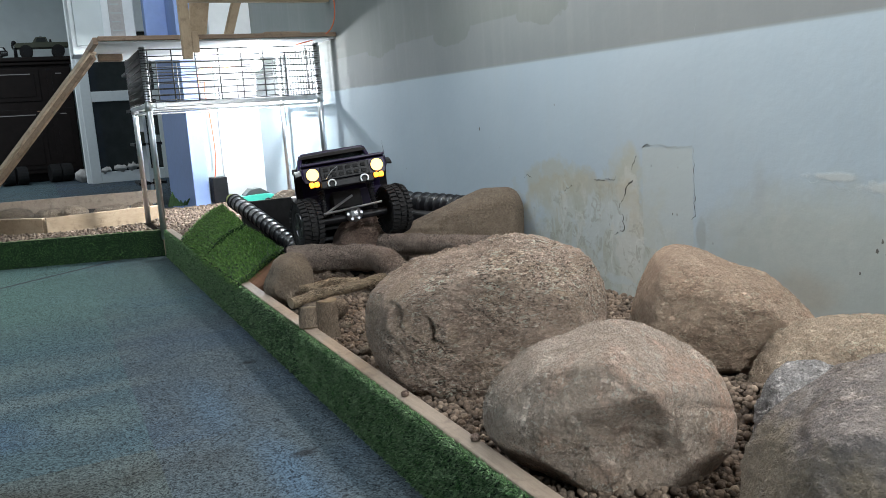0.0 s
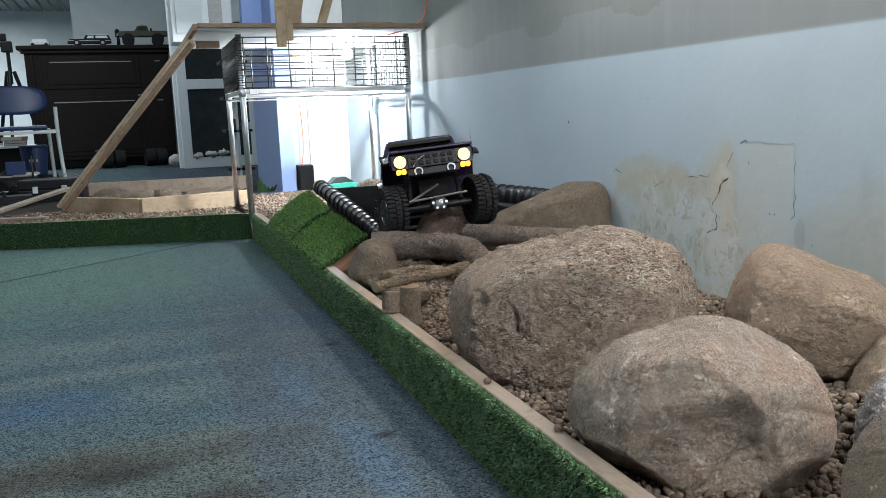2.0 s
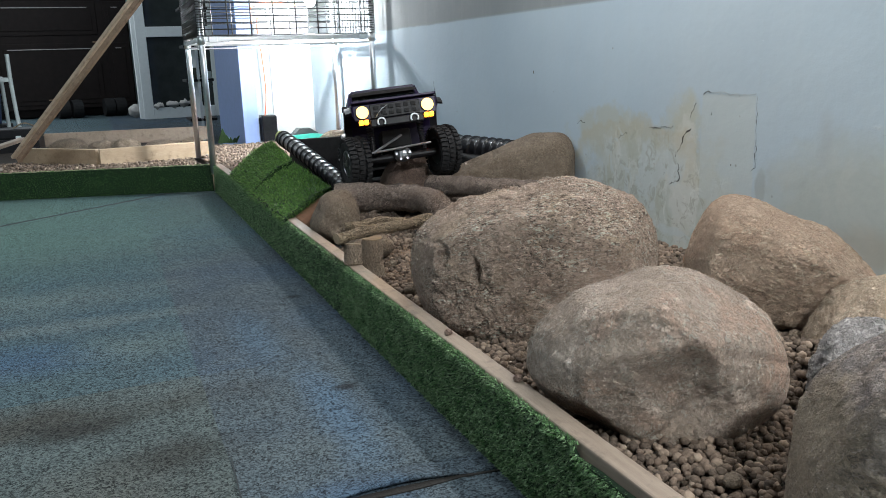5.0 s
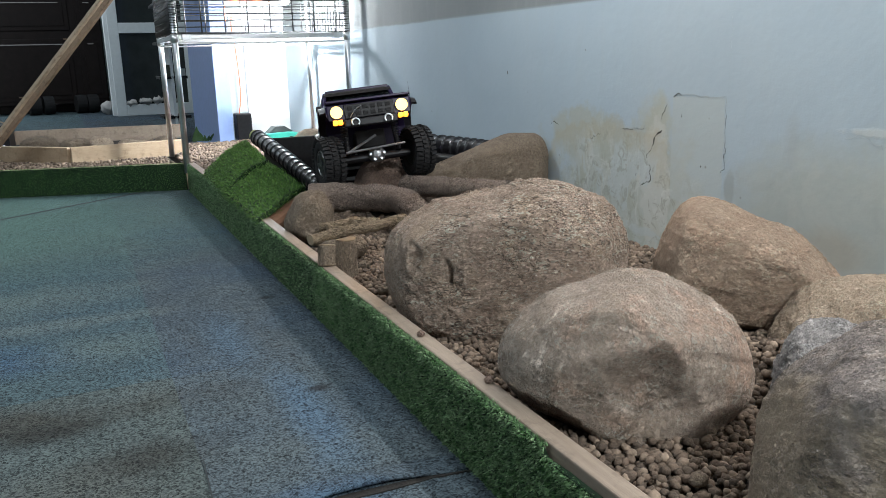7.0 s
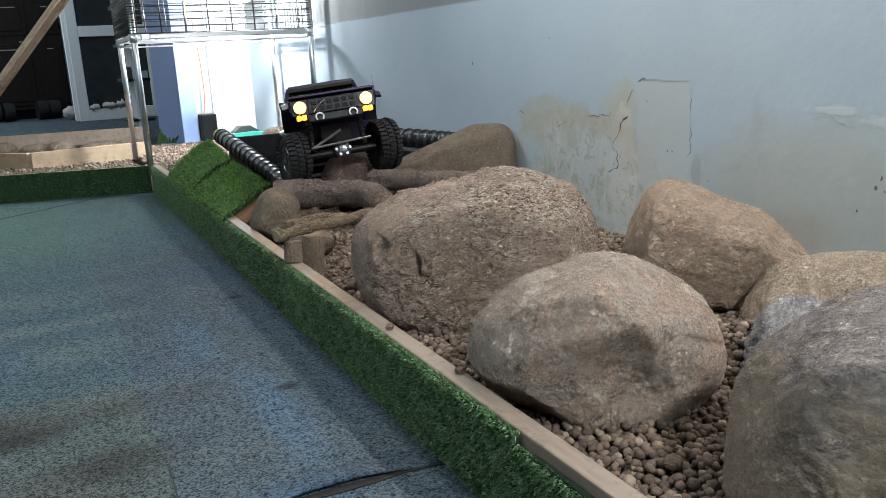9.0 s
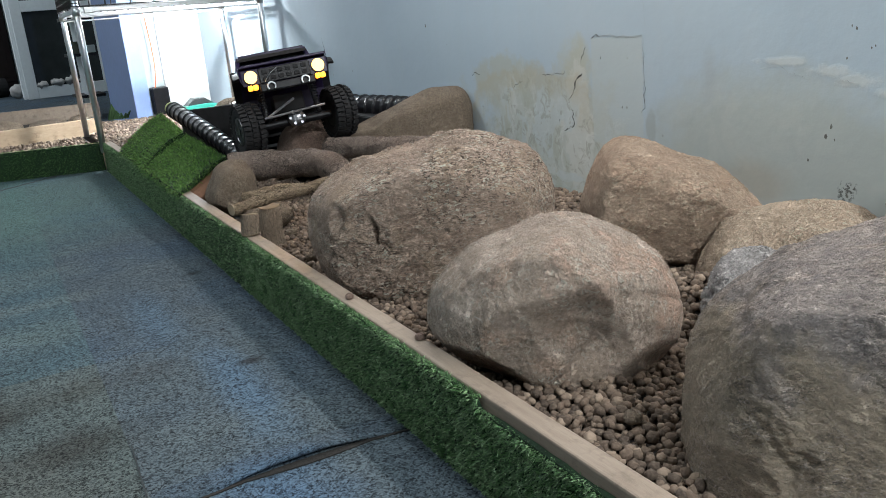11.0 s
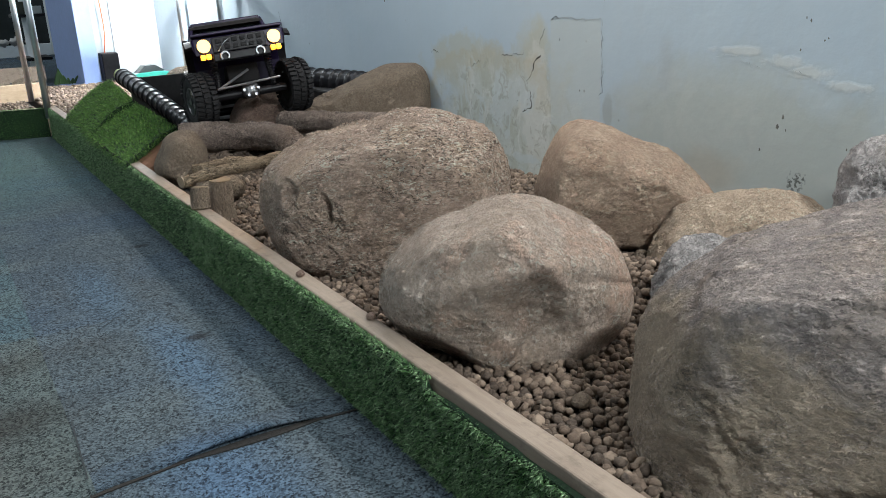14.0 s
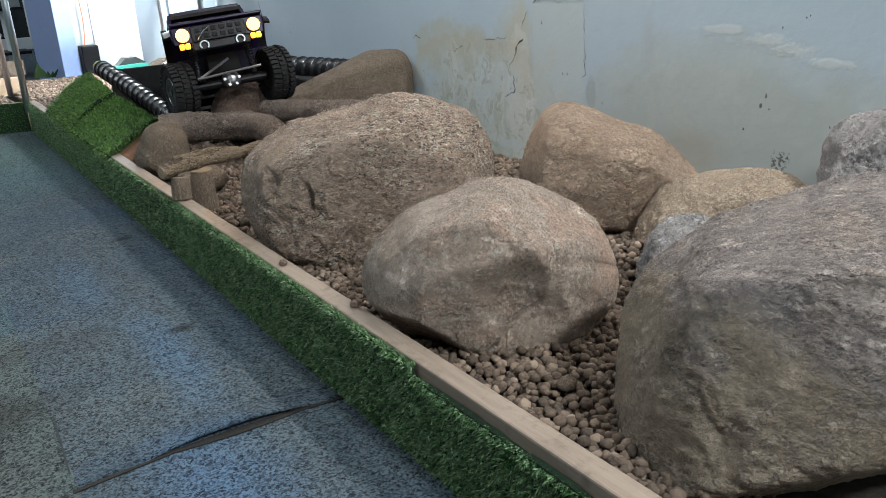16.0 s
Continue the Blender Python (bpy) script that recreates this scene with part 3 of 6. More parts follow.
def tube(path, radius, seg=20, rough=0.0, seed=0.0, caps=True):
    """A round body along a path; radius is a number or a function of 0..1."""
    bm = bmesh.new()
    rings, n = [], len(path)
    up = Vector((0.03, 0.05, 1))
    for i, p in enumerate(path):
        d = (path[min(i + 1, n - 1)] - path[max(i - 1, 0)]).normalized()
        s = d.cross(up).normalized()
        u = s.cross(d)
        r = radius(i / (n - 1)) if callable(radius) else radius
        ring = []
        for k in range(seg):
            a = 2 * math.pi * k / seg
            q = s * math.cos(a) + u * math.sin(a)
            rr = r
            if rough:
                rr *= 1 + rough * noise.noise((p + q * r) * 28 + Vector((seed, 0, 0))) + rough * 0.6 * noise.noise((p + q * r) * 70 + Vector((0, seed, 0)))
            ring.append(bm.verts.new(p + q * rr))
        rings.append(ring)
    for a, b in zip(rings, rings[1:]):
        for k in range(seg):
            bm.faces.new((a[k], a[(k + 1) % seg], b[(k + 1) % seg], b[k]))
    if caps:
        bm.faces.new(reversed(rings[0]))
        bm.faces.new(rings[-1])
    return bm


def rock(name, label, centre, radii, yaw, material, seed, lobes=(), cuts=(), grooves=(), rough=0.035, subdiv=6, power=2.3, grain=(1, 1, 1), pits=(), fine=1.0):
    """A boulder: a rounded body with lobes (direction, height, width), flat faces (direction, distance), grooves
    (normal, distance, depth, width), pits (direction, depth, width) and an uneven skin.
    Local x runs across, y away, z up; yaw turns it."""
    bm = bmesh.new()
    bmesh.ops.create_icosphere(bm, subdivisions=subdiv, radius=1.0)
    R = Vector(radii)
    lobes = [(Vector(d).normalized(), h, w) for d, h, w in lobes]
    cuts = [(Vector(d).normalized(), o) for d, o in cuts]
    grooves = [(Vector(d).normalized(), o, h, w) for d, o, h, w in grooves]
    pits = [(Vector(d).normalized(), h, w) for d, h, w in pits]
    off = Vector((seed * 3.7, seed * 1.9, seed * 5.3))
    S = Vector(grain)
    for v in bm.verts:
        d = v.co.normalized()
        r = 1.0 / (abs(d.x) ** power + abs(d.y) ** power + abs(d.z) ** power) ** (1 / power)
        for ld, h, w in lobes:
            r *= 1 + h * math.exp(-((d - ld).length / w) ** 2)
        r *= 1 + rough * 2.0 * noise.noise(d * 1.7 + off) + rough * 1.2 * noise.noise(d * 4.1 + off)
        q = d * r
        for cd, o in cuts:
            over = q.dot(cd) - o + 0.03 * noise.noise(d * 5 + off)
            if over > 0:
                q -= cd * over * 0.85
        for gd, o, h, w in grooves:
            s = (q.dot(gd) - o + 0.06 * noise.noise(d * 3.5 + off)) / w
            q -= d * h * math.exp(-s * s)
        for pd, h, w in pits:
            q -= d * h * math.exp(-((d - pd).length / w) ** 2)
        p = Vector((q.x * R.x, q.y * R.y, q.z * R.z))
        w = p / 0.1
        g = Vector((w.x * S.x, w.y * S.y, w.z * S.z))
        a = 1 - 2 * abs(noise.noise(g * 3.4 + off))
        p += d * (R.x * rough * (0.30 * noise.noise(w * 2.2 + off) + fine * (0.14 * a + 0.20 * noise.noise(g * 8 + off) + 0.11 * noise.noise(g * 19 + off) + 0.05 * noise.noise(g * 41 + off))))
        v.co = p
    ob = part(name, bm, material, smooth=True)
    ob.matrix_world = pose(*centre, 0, 0, yaw)
    return tagged(ob, label, "rock", "boulders in the gravel bed")

def stone(name, label, centre, yaw, tilt, girth, depth, material, seed, faces=(), hollows=(), cracks=(), bulges=(), sharp=14.0, relief=1.0, grain=(1, 1, 1), subdiv=6, flaky=0.0):
    """A boulder worn round from flat breaks. girth: its reach in metres at even angles round the broad side; depth: its half
    thickness; faces: further breaks (direction, distance); bulges and hollows on the broad side (x, z, half width, half height,
    height or depth); cracks (x, z, x, z, depth, half width). Local x runs across, y through it, z up; yaw and tilt turn it."""
    n, c = len(girth), 0.42
    N, O = [(0, -1, 0), (0, 1, 0)], [depth, depth]
    for k, h in enumerate(girth):
        a = 2 * math.pi * k / n
        for sgn in (-1, 1):
            e = c if math.sin(a) > -0.2 or sgn > 0 else 0.20
            w = math.sqrt(1 - e * e)
            N.append((math.cos(a) * w, sgn * e, math.sin(a) * w))
            O.append(h * w)
    for d, o in faces:
        N.append(tuple(Vector(d).normalized()))
        O.append(o)
    N = np.array(N) / np.array(O)[:, None]

    def reach(D):
        return (np.maximum(D @ N.T, 0) ** sharp).sum(1) ** (-1 / sharp)

    ang = np.linspace(0, 2 * math.pi, 128, endpoint=False)
    rim = np.stack([np.cos(ang), 0 * ang, np.sin(ang)], 1)
    body = rim * reach(rim)[:, None]
    dirs = np.array([(math.cos(2 * math.pi * k / n), 0, math.sin(2 * math.pi * k / n)) for k in range(n)])
    grow = float(np.mean(np.array(girth) / (body @ dirs.T).max(0)))
    bm = bmesh.new()
    bmesh.ops.create_icosphere(bm, subdivisions=subdiv, radius=1.0)
    D = np.array([v.co[:] for v in bm.verts])
    D /= np.linalg.norm(D, axis=1)[:, None]
    P = D * (reach(D) * grow)[:, None]
    front = D[:, 1] < 0.15
    push = np.zeros(len(P))
    wob = np.array([noise.noise(Vector(p) * 38 + Vector((seed, 0, 3))) for p in P]) * 0.006
    for x, z, rx, rz, h in bulges:
        push += front * h * np.exp(-((P[:, 0] - x) / rx) ** 2 - ((P[:, 2] - z) / rz) ** 2)
    for x, z, rx, rz, h in hollows:
        push -= front * h * np.maximum(0, 1 - ((P[:, 0] - x + wob) / rx) ** 2 - ((P[:, 2] - z - wob) / rz) ** 2)
    for x0, z0, x1, z1, h, w in cracks:
        dx, dz = x1 - x0, z1 - z0
        t = np.clip(((P[:, 0] - x0) * dx + (P[:, 2] - z0) * dz) / (dx * dx + dz * dz), 0, 1)
        e = np.hypot(P[:, 0] - x0 - t * dx + wob, P[:, 2] - z0 - t * dz + wob)
        push -= front * h * np.exp(-(e / w) ** 2) * (0.35 + 0.65 * np.sin(math.pi * np.clip(t, 0.12, 0.88)))
    off, S = Vector((seed * 3.7, seed * 1.9, seed * 5.3)), Vector(grain)
    for v, p, d, h in zip(bm.verts, P, D, push):
        p, d = Vector(p), Vector(d)
        g = Vector((p.x * S.x, p.y * S.y, p.z * S.z))
        b = noise.noise(p * 9 + off) * 0.006 + noise.noise(p * 22 + off) * 0.0025
        a = 1 - 2 * abs(noise.noise(g * 42 + off))
        e = 1 - 2 * abs(noise.noise(g * 115 + off))
        area = min(1.0, max(0.15, 0.6 + 1.6 * noise.noise(p * 13 - off)))
        f = 0.0009 * a * area + 0.0012 * noise.noise(g * 75 + off) + 0.0013 * e * area + 0.0009 * noise.noise(g * 240 + off)
        if flaky:
            cell = noise.cell(g * 90 + d * noise.noise(g * 60) * 1.5)
            f += flaky * 0.0016 * cell * area
        v.co = p + d * (h + b + relief * f)
    ob = part(name, bm, material, smooth=True)
    ob.matrix_world = pose(*centre, -tilt, 0, yaw)
    FOOT.append((centre[0], centre[1], 0.9 * max(girth), 0.9 * depth, yaw))
    return tagged(ob, label, "rock", "boulders in the gravel bed")


FOOT = []  # boulder footprints: x, y, half width, half depth, yaw


# ---- structure ----
WALL_X = 1.255
CURB_X, CURB_H, CURB_T = 0.477, 0.120, 0.027


def setting(name, bm, material, label=""):
    return tagged(part(name, bm, material), label, kind="structure")


floor = setting("floor", slab(-5, 1.6, -3.5, 13, -0.05, -0.004), M_CARPET, "worn blue-grey needle felt carpet tiles")
tile_mesh = mesh_from("carpet_tile", slab(0.0001, 0.5199, 0.0001, 0.5279, -0.0039, 0.0, 0.0003), M_CARPET)
for i in range(-9, 3):
    for j in range(-8, 24):
        ob = new("carpet_tile", tile_mesh)
        ob.location, ob.parent = (0.155 + i * 0.52, 0.668 + j * 0.528, 0), floor
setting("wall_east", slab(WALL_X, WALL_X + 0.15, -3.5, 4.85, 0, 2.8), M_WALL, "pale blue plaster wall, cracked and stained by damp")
setting("wall_north", slab(1.012, WALL_X - 0.002, 4.70, 4.85, 0, 2.8), M_BRIGHT, "white wall lit by a bare bulb")
setting("wall_pier", slab(0.907, 1.010, 4.72, 4.90, 0, 2.8), M_GREY, "grey-green painted wall pier")
setting("wall_blue", slab(0.822, 0.905, 4.65, 5.65, 0, 2.8), M_BLUE, "light blue painted wall end")
setting("wall_south", slab(-5, 1.6, -3.65, -3.5, 0, 2.8), M_PLASTER)
setting("wall_west", slab(-5.15, -5, -3.65, 13, 0, 2.8), M_PLASTER)
setting("wall_far", slab(-5, 2.5, 13, 13.15, 0, 2.8), M_PLASTER)
setting("wall_alcove", slab(-0.56, 0.75, 11.0, 11.2, 0, 2.8), M_PLASTER, "pale grey wall behind the cabinet")
setting("wall_hall", slab(1.6, 1.75, 4.85, 13, 0, 2.8), M_PLASTER)
setting("wall_link", slab(1.012, 1.598, 4.92, 5.05, 0, 2.8), M_PLASTER)
setting("column_white", slab(0.47, 0.62, 9.20, 9.40, 0, 2.8, 0.004), M_WHITE, "white square column")
setting("column_blue", slab(0.64, 0.74, 9.30, 9.42, 0, 2.8, 0.004), M_BLUE, "light blue painted column")
setting("ceiling", slab(-5.15, 2.5, -3.65, 13.15, 2.8, 2.9), M_WHITE)

# slatted metal ceiling over the far bay
bm = bmesh.new()
for i in range(34):
    box(bm, -5.0 + i * 0.134, -5.0 + i * 0.134 + 0.10, 10.6, 12.99, 2.12, 2.14)
setting("ceiling_slats", bm, plain("grey_slats", (0.20, 0.21, 0.21), 0.5, 0.4, 0.1), "grey metal slat ceiling in the far bay")

# carpet joints: one lifted edge, two closed joints, and a painted shadow line
bm = bmesh.new()
N = 40
top = []
for i in range(N + 1):
    u = i / N
    x = 0.150 + u * 0.318
    lift = 0.011 * math.sin(math.pi * min(1, max(0, (u - 0.25) / 0.65))) ** 1.3 if u > 0.25 else 0.0
    y = 0.668 + 0.012 * math.sin(math.pi * u) + 0.003 * noise.noise(Vector((x * 20, 0, 0)))
    top.append((bm.verts.new((x, y + 0.05, 0.001)), bm.verts.new((x, y + 0.02, 0.0015 + lift * 0.6)), bm.verts.new((x, y, 0.002 + lift)), bm.verts.new((x, y + 0.002, 0.0005 + lift * 0.55)), bm.verts.new((x, y + 0.012, 0.0003))))
for a, b in zip(top, top[1:]):
    for k in range(4):
        bm.faces.new((a[k], a[k + 1], b[k + 1], b[k]))
lift_edge = part("carpet_edge", bm, M_CARPET, smooth=True)
tagged(lift_edge, "lifted edge of a worn carpet tile", kind="structure")
# near-black strip: jute backing with the gap's shadow put into its colour
bm = bmesh.new()
for i in range(N):
    u = i / N
    x0, x1 = 0.148 + u * 0.325, 0.148 + (i + 1) / N * 0.325
    w = 0.002 + 0.010 * max(0, math.sin(math.pi * (u - 0.3) / 0.55)) if 0.3 < u < 0.85 else 0.004
    y = 0.668 + 0.012 * math.sin(math.pi * u)
    box(bm, x0, x1, y - w, y + 0.002, 0.0, 0.0016)
tagged(part("carpet_backing", bm, plain("jute_and_gap_shadow", (0.022, 0.020, 0.018), 0.95, 0, 0.5, 400, 0.5)), "near-black strip of backing and painted shadow in the open joint", kind="structure")
bm = bmesh.new()
# two dirty joints; the long diagonal strip stands in for a cast shadow
for a, b, w in (((0.150, 0.668), (0.158, 0.86), 0.0011), ((0.21, 1.174), (0.31, 1.199), 0.0010), ((-1.2, 2.32), (0.366, 3.50), 0.010)):
    d = Vector((b[0] - a[0], b[1] - a[1], 0)).normalized()
    s = Vector((-d.y, d.x, 0)) * w
    vs = [bm.verts.new((p[0] + k * s.x, p[1] + k * s.y, 0.0012)) for p, k in ((a, -1), (b, -1), (b, 1), (a, 1))]
    bm.faces.new(vs)
tagged(part("carpet_joint", bm, plain("joint_dirt_and_shadow", (0.03, 0.038, 0.042), 0.95, 0, 0.3, 200, 0.2)), "dark joint dirt and a strip painted as cast shadow", kind="structure")


# ---- wall cracks and loose plaster ----
def wall_crack(points, width, material, label="dark jagged crack in peeling wall plaster", seed=1):
    """A thin broken line on the wall: short straight bits that kink, pointed at both ends."""
    rng = random.Random(seed)
    pts = []
    for (y0, z0), (y1, z1) in zip(points, points[1:]):
        d = math.hypot(y1 - y0, z1 - z0)
        k = max(2, int(d / 0.0055))
        for i in range(k):
            t = i / k
            j = 0.0034 if 0 < i else 0.0
            pts.append((y0 + (y1 - y0) * t + rng.uniform(-j, j), z0 + (z1 - z0) * t + rng.uniform(-j, j)))
    pts.append(points[-1])
    bm, rows, n = bmesh.new(), [], len(pts)
    for i, (y, z) in enumerate(pts):
        a, c = pts[max(i - 1, 0)], pts[min(i + 1, n - 1)]
        d = Vector((c[0] - a[0], c[1] - a[1])).normalized()
        w = width * (rng.uniform(0.15, 1.05) if 0 < i < n - 1 else 0.05)
        rows.append((bm.verts.new((WALL_X - 0.0007, y - d.y * w, z + d.x * w)), bm.verts.new((WALL_X - 0.0005, y + d.y * w, z - d.x * w))))
    for a, c in zip(rows, rows[1:]):
        bm.faces.new((a[0], a[1], c[1], c[0]))
    return tagged(part("plaster_crack", bm, material), label, kind="structure")


M_CRACK = plain("crack_shadow", (0.05, 0.048, 0.045), 0.95, 0, 0.3, 80, 0.0)
M_CRACK_PALE = plain("faint_crack", (0.27, 0.30, 0.30), 0.95, 0, 0.3, 80, 0.0)
M_CHIP = plain("chip_shadow", (0.12, 0.12, 0.11), 0.95, 0, 0.3, 80, 0.0)
CRACKS = (
    ([(1.222, 0.433), (1.19, 0.434), (1.14, 0.430), (1.076, 0.431)], 0.0009, M_CRACK_PALE),
    ([(1.235, 0.428), (1.222, 0.435), (1.205, 0.434)], 0.0014, M_CRACK),
    ([(1.073, 0.400), (1.072, 0.372)], 0.0006, M_CRACK), ([(1.072, 0.345), (1.070, 0.287), (1.082, 0.278)], 0.0007, M_CRACK), ([(1.074, 0.43), (1.073, 0.40), (1.070, 0.30)], 0.0006, M_CRACK_PALE),
    ([(1.251, 0.410), (1.262, 0.395), (1.273, 0.376)], 0.0011, M_CRACK),
    ([(1.268, 0.354), (1.292, 0.337), (1.302, 0.310)], 0.0024, M_CRACK),
    ([(1.302, 0.310), (1.321, 0.294), (1.323, 0.285)], 0.0011, M_CRACK),
    ([(1.311, 0.272), (1.303, 0.239), (1.325, 0.224), (1.342, 0.219)], 0.0017, M_CRACK),
    ([(1.421, 0.345), (1.366, 0.351), (1.340, 0.349), (1.330, 0.361)], 0.0010, M_CRACK),
    ([(1.545, 0.313), (1.52, 0.324), (1.501, 0.330)], 0.0011, M_CRACK),
    ([(1.74, 0.335), (1.725, 0.346), (1.70, 0.338)], 0.0010, M_CRACK),
    ([(0.789, 0.374), (0.753, 0.376), (0.727, 0.365), (0.695, 0.359)], 0.0004, M_CRACK_PALE),
    ([(0.640, 0.357), (0.622, 0.357), (0.602, 0.355)], 0.0005, M_CRACK_PALE),
    ([(1.355, 0.245), (1.36, 0.238)], 0.0010, M_CRACK), ([(1.205, 0.392), (1.203, 0.385)], 0.0009, M_CRACK),
    ([(1.07, 0.45), (1.066, 0.60), (1.062, 0.95)], 0.0003, M_CRACK_PALE),
)
for k, (pts, w, m) in enumerate(CRACKS):
    wall_crack(pts, w, m, seed=k)
for y, z, r in ((0.645, 0.283, 0.0030), (0.654, 0.266, 0.0032), (0.638, 0.262, 0.0016), (0.610, 0.435, 0.0020), (0.618, 0.439, 0.0014), (0.584, 0.406, 0.0015), (0.578, 0.409, 0.0014), (0.624, 0.390, 0.0018), (0.685, 0.224, 0.0022),
                (1.985, 0.475, 0.0035), (1.14, 0.285, 0.0018), (0.53, 0.245, 0.0016)):
    bm = bmesh.new()
    bmesh.ops.create_icosphere(bm, subdivisions=2, radius=r)
    for v in bm.verts:
        f = 1 + 0.9 * noise.noise(Vector((v.co.y, v.co.z, 0)) / r * 1.3 + Vector((y * 50, z * 90, 0)))
        v.co = Vector((v.co.x * 0.12, v.co.y * f * 0.8, v.co.z * f * 1.3))
    bmesh.ops.translate(bm, verts=bm.verts, vec=(WALL_X, y, z))
    tagged(part("plaster_chip", bm, M_CHIP), "small dark chip in the wall plaster", kind="structure")


# ---- gravel bed and curbs ----
def pebble_field(name, spots, size, seed, subdiv, label):
    rng = np.random.RandomState(seed)
    bm = bmesh.new()
    bmesh.ops.create_icosphere(bm, subdivisions=subdiv, radius=1.0)
    bm.verts.ensure_lookup_table()
    base = np.array([v.co[:] for v in bm.verts])
    faces = np.array([[v.index for v in f.verts] for f in bm.faces])
    bm.free()
    n = len(spots)
    spots = np.array(spots)
    r = size * 0.5 * rng.uniform(0.7, 1.3, n)
    rad = r[:, None] * np.stack([rng.uniform(0.95, 1.35, n), rng.uniform(0.85, 1.1, n), rng.uniform(0.7, 0.95, n)], 1)
    a, b, c = rng.uniform(0, 6.28, n), rng.normal(0, 0.4, n), rng.normal(0, 0.4, n)
    lump = 1 + 0.10 * np.sin(base @ rng.normal(0, 2.4, (3, n)) + rng.uniform(0, 6, n)).T
    p = base[None] * rad[:, None, :] * lump[:, :, None]
    def spin(p, ang, i, j):
        q = p.copy()
        ca, sa = np.cos(ang)[:, None], np.sin(ang)[:, None]
        q[..., i], q[..., j] = p[..., i] * ca - p[..., j] * sa, p[..., i] * sa + p[..., j] * ca
        return q
    p = spin(spin(spin(p, b, 1, 2), c, 0, 2), a, 0, 1) + spots[:, None, :]
    allf = (faces[None] + (np.arange(n) * len(base))[:, None, None]).reshape(-1, 3)
    me = bpy.data.meshes.new(name)
    me.from_pydata(p.reshape(-1, 3).tolist(), [], allf.tolist())
    me.materials.append(M_GRAVEL)
    me.polygons.foreach_set("use_smooth", [True] * len(me.polygons))
    return tagged(new(name, me), label, "gravel", kind="stuff")


def under_rock(x, y, k=0.72):
    for cx, cy, a, b, yaw in FOOT:
        c, s = math.cos(radians(yaw)), math.sin(radians(yaw))
        u, v = (x - cx) * c + (y - cy) * s, -(x - cx) * s + (y - cy) * c
        if (u / (a * k)) ** 2 + (v / (b * k)) ** 2 < 1:
            return True
    return False


def scatter(x0, x1, y0, y1, z, step, seed, keep=None, layers=1, slope=0.0):
    rng = random.Random(seed)
    out = []
    for k in range(layers):
        nx, ny = int((x1 - x0) / step), int((y1 - y0) / step)
        for i in range(nx):
            for j in range(ny):
                x = x0 + (i + 0.5 + rng.uniform(-0.45, 0.45)) * step
                y = y0 + (j + 0.5 + rng.uniform(-0.45, 0.45)) * step
                if keep and not keep(x, y):
                    continue
                if under_rock(x, y):
                    continue
                out.append((x, y, z + k * step * 0.45 + rng.uniform(-0.3, 0.3) * step + 0.006 * noise.noise(Vector((x * 9, y * 9, 0))) + 0.035 * math.exp(-((x - 0.945) / 0.07) ** 2 - ((y - 0.60) / 0.08) ** 2) + slope * (x - x0)))
    return out


stone("boulder", "large rough pitted tan boulder in the gravel bed", (0.718, 1.021, 0.170), -27.1, 13.7,
      (0.2145, 0.2165, 0.1991, 0.1647, 0.1418, 0.1483, 0.1874, 0.2132, 0.2145, 0.2098, 0.1996, 0.1694, 0.1418, 0.1543, 0.1902, 0.2041), 0.150, M_ROCK_A, 1,
      faces=[((-0.35, -0.55, 0.75), 0.158), ((0.36, -0.60, 0.70), 0.150), ((0.80, -0.60, 0.0), 0.186), ((-0.75, -0.62, 0.05), 0.205), ((-0.1, -0.97, -0.2), 0.142)],
      hollows=[(-0.146, 0.008, 0.010, 0.028, 0.014), (-0.095, -0.016, 0.011, 0.024, 0.016), (0.02, -0.06, 0.03, 0.014, 0.003), (-0.050, 0.128, 0.075, 0.034, 0.016)],
      bulges=[(0.075, 0.10, 0.07, 0.05, 0.006)],
      cracks=[(-0.071, 0.045, -0.054, -0.004, 0.003, 0.003), (-0.02, -0.075, 0.07, -0.02, 0.002, 0.004), (0.0, 0.085, 0.12, 0.06, 0.002, 0.006)], sharp=24, relief=1.7, grain=(1.3, 1, 0.8), subdiv=7, flaky=0.7)
stone("boulder", "pinkish tan boulder with broken faces resting on gravel", (0.649, 0.586, 0.152), -35.7, 20.2,
      (0.1566, 0.14, 0.132, 0.115, 0.1109, 0.1084, 0.1242, 0.146, 0.1566, 0.1506, 0.1291, 0.1022, 0.1109, 0.1331, 0.1515, 0.1535), 0.118, M_ROCK_B, 2,
      faces=[((0.52, -0.56, 0.64), 0.101), ((0.16, -0.80, -0.58), 0.090), ((0.74, -0.66, -0.05), 0.112), ((-0.50, -0.80, 0.32), 0.122), ((0.0, -0.62, 0.78), 0.114), ((-0.62, -0.72, -0.30), 0.134), ((0.62, -0.35, -0.70), 0.125)],
      hollows=[(0.036, -0.036, 0.060, 0.042, 0.010), (0.108, -0.052, 0.030, 0.026, 0.007), (0.06, -0.05, 0.03, 0.02, 0.004)],
      bulges=[(0.020, -0.092, 0.050, 0.020, 0.012), (0.125, -0.006, 0.03, 0.045, 0.007), (0.065, 0.02, 0.02, 0.03, 0.004)],
      cracks=[(0.064, -0.050, -0.008, -0.088, 0.009, 0.005), (0.075, 0.045, 0.082, -0.055, 0.004, 0.004), (0.090, 0.004, 0.150, -0.002, 0.004, 0.004), (-0.036, 0.018, -0.026, -0.025, -0.002, 0.002), (0.015, 0.06, 0.02, 0.02, 0.003, 0.003), (0.03, -0.07, 0.11, -0.055, 0.004, 0.004)],
      sharp=70, relief=1.0, subdiv=7, flaky=0.35)
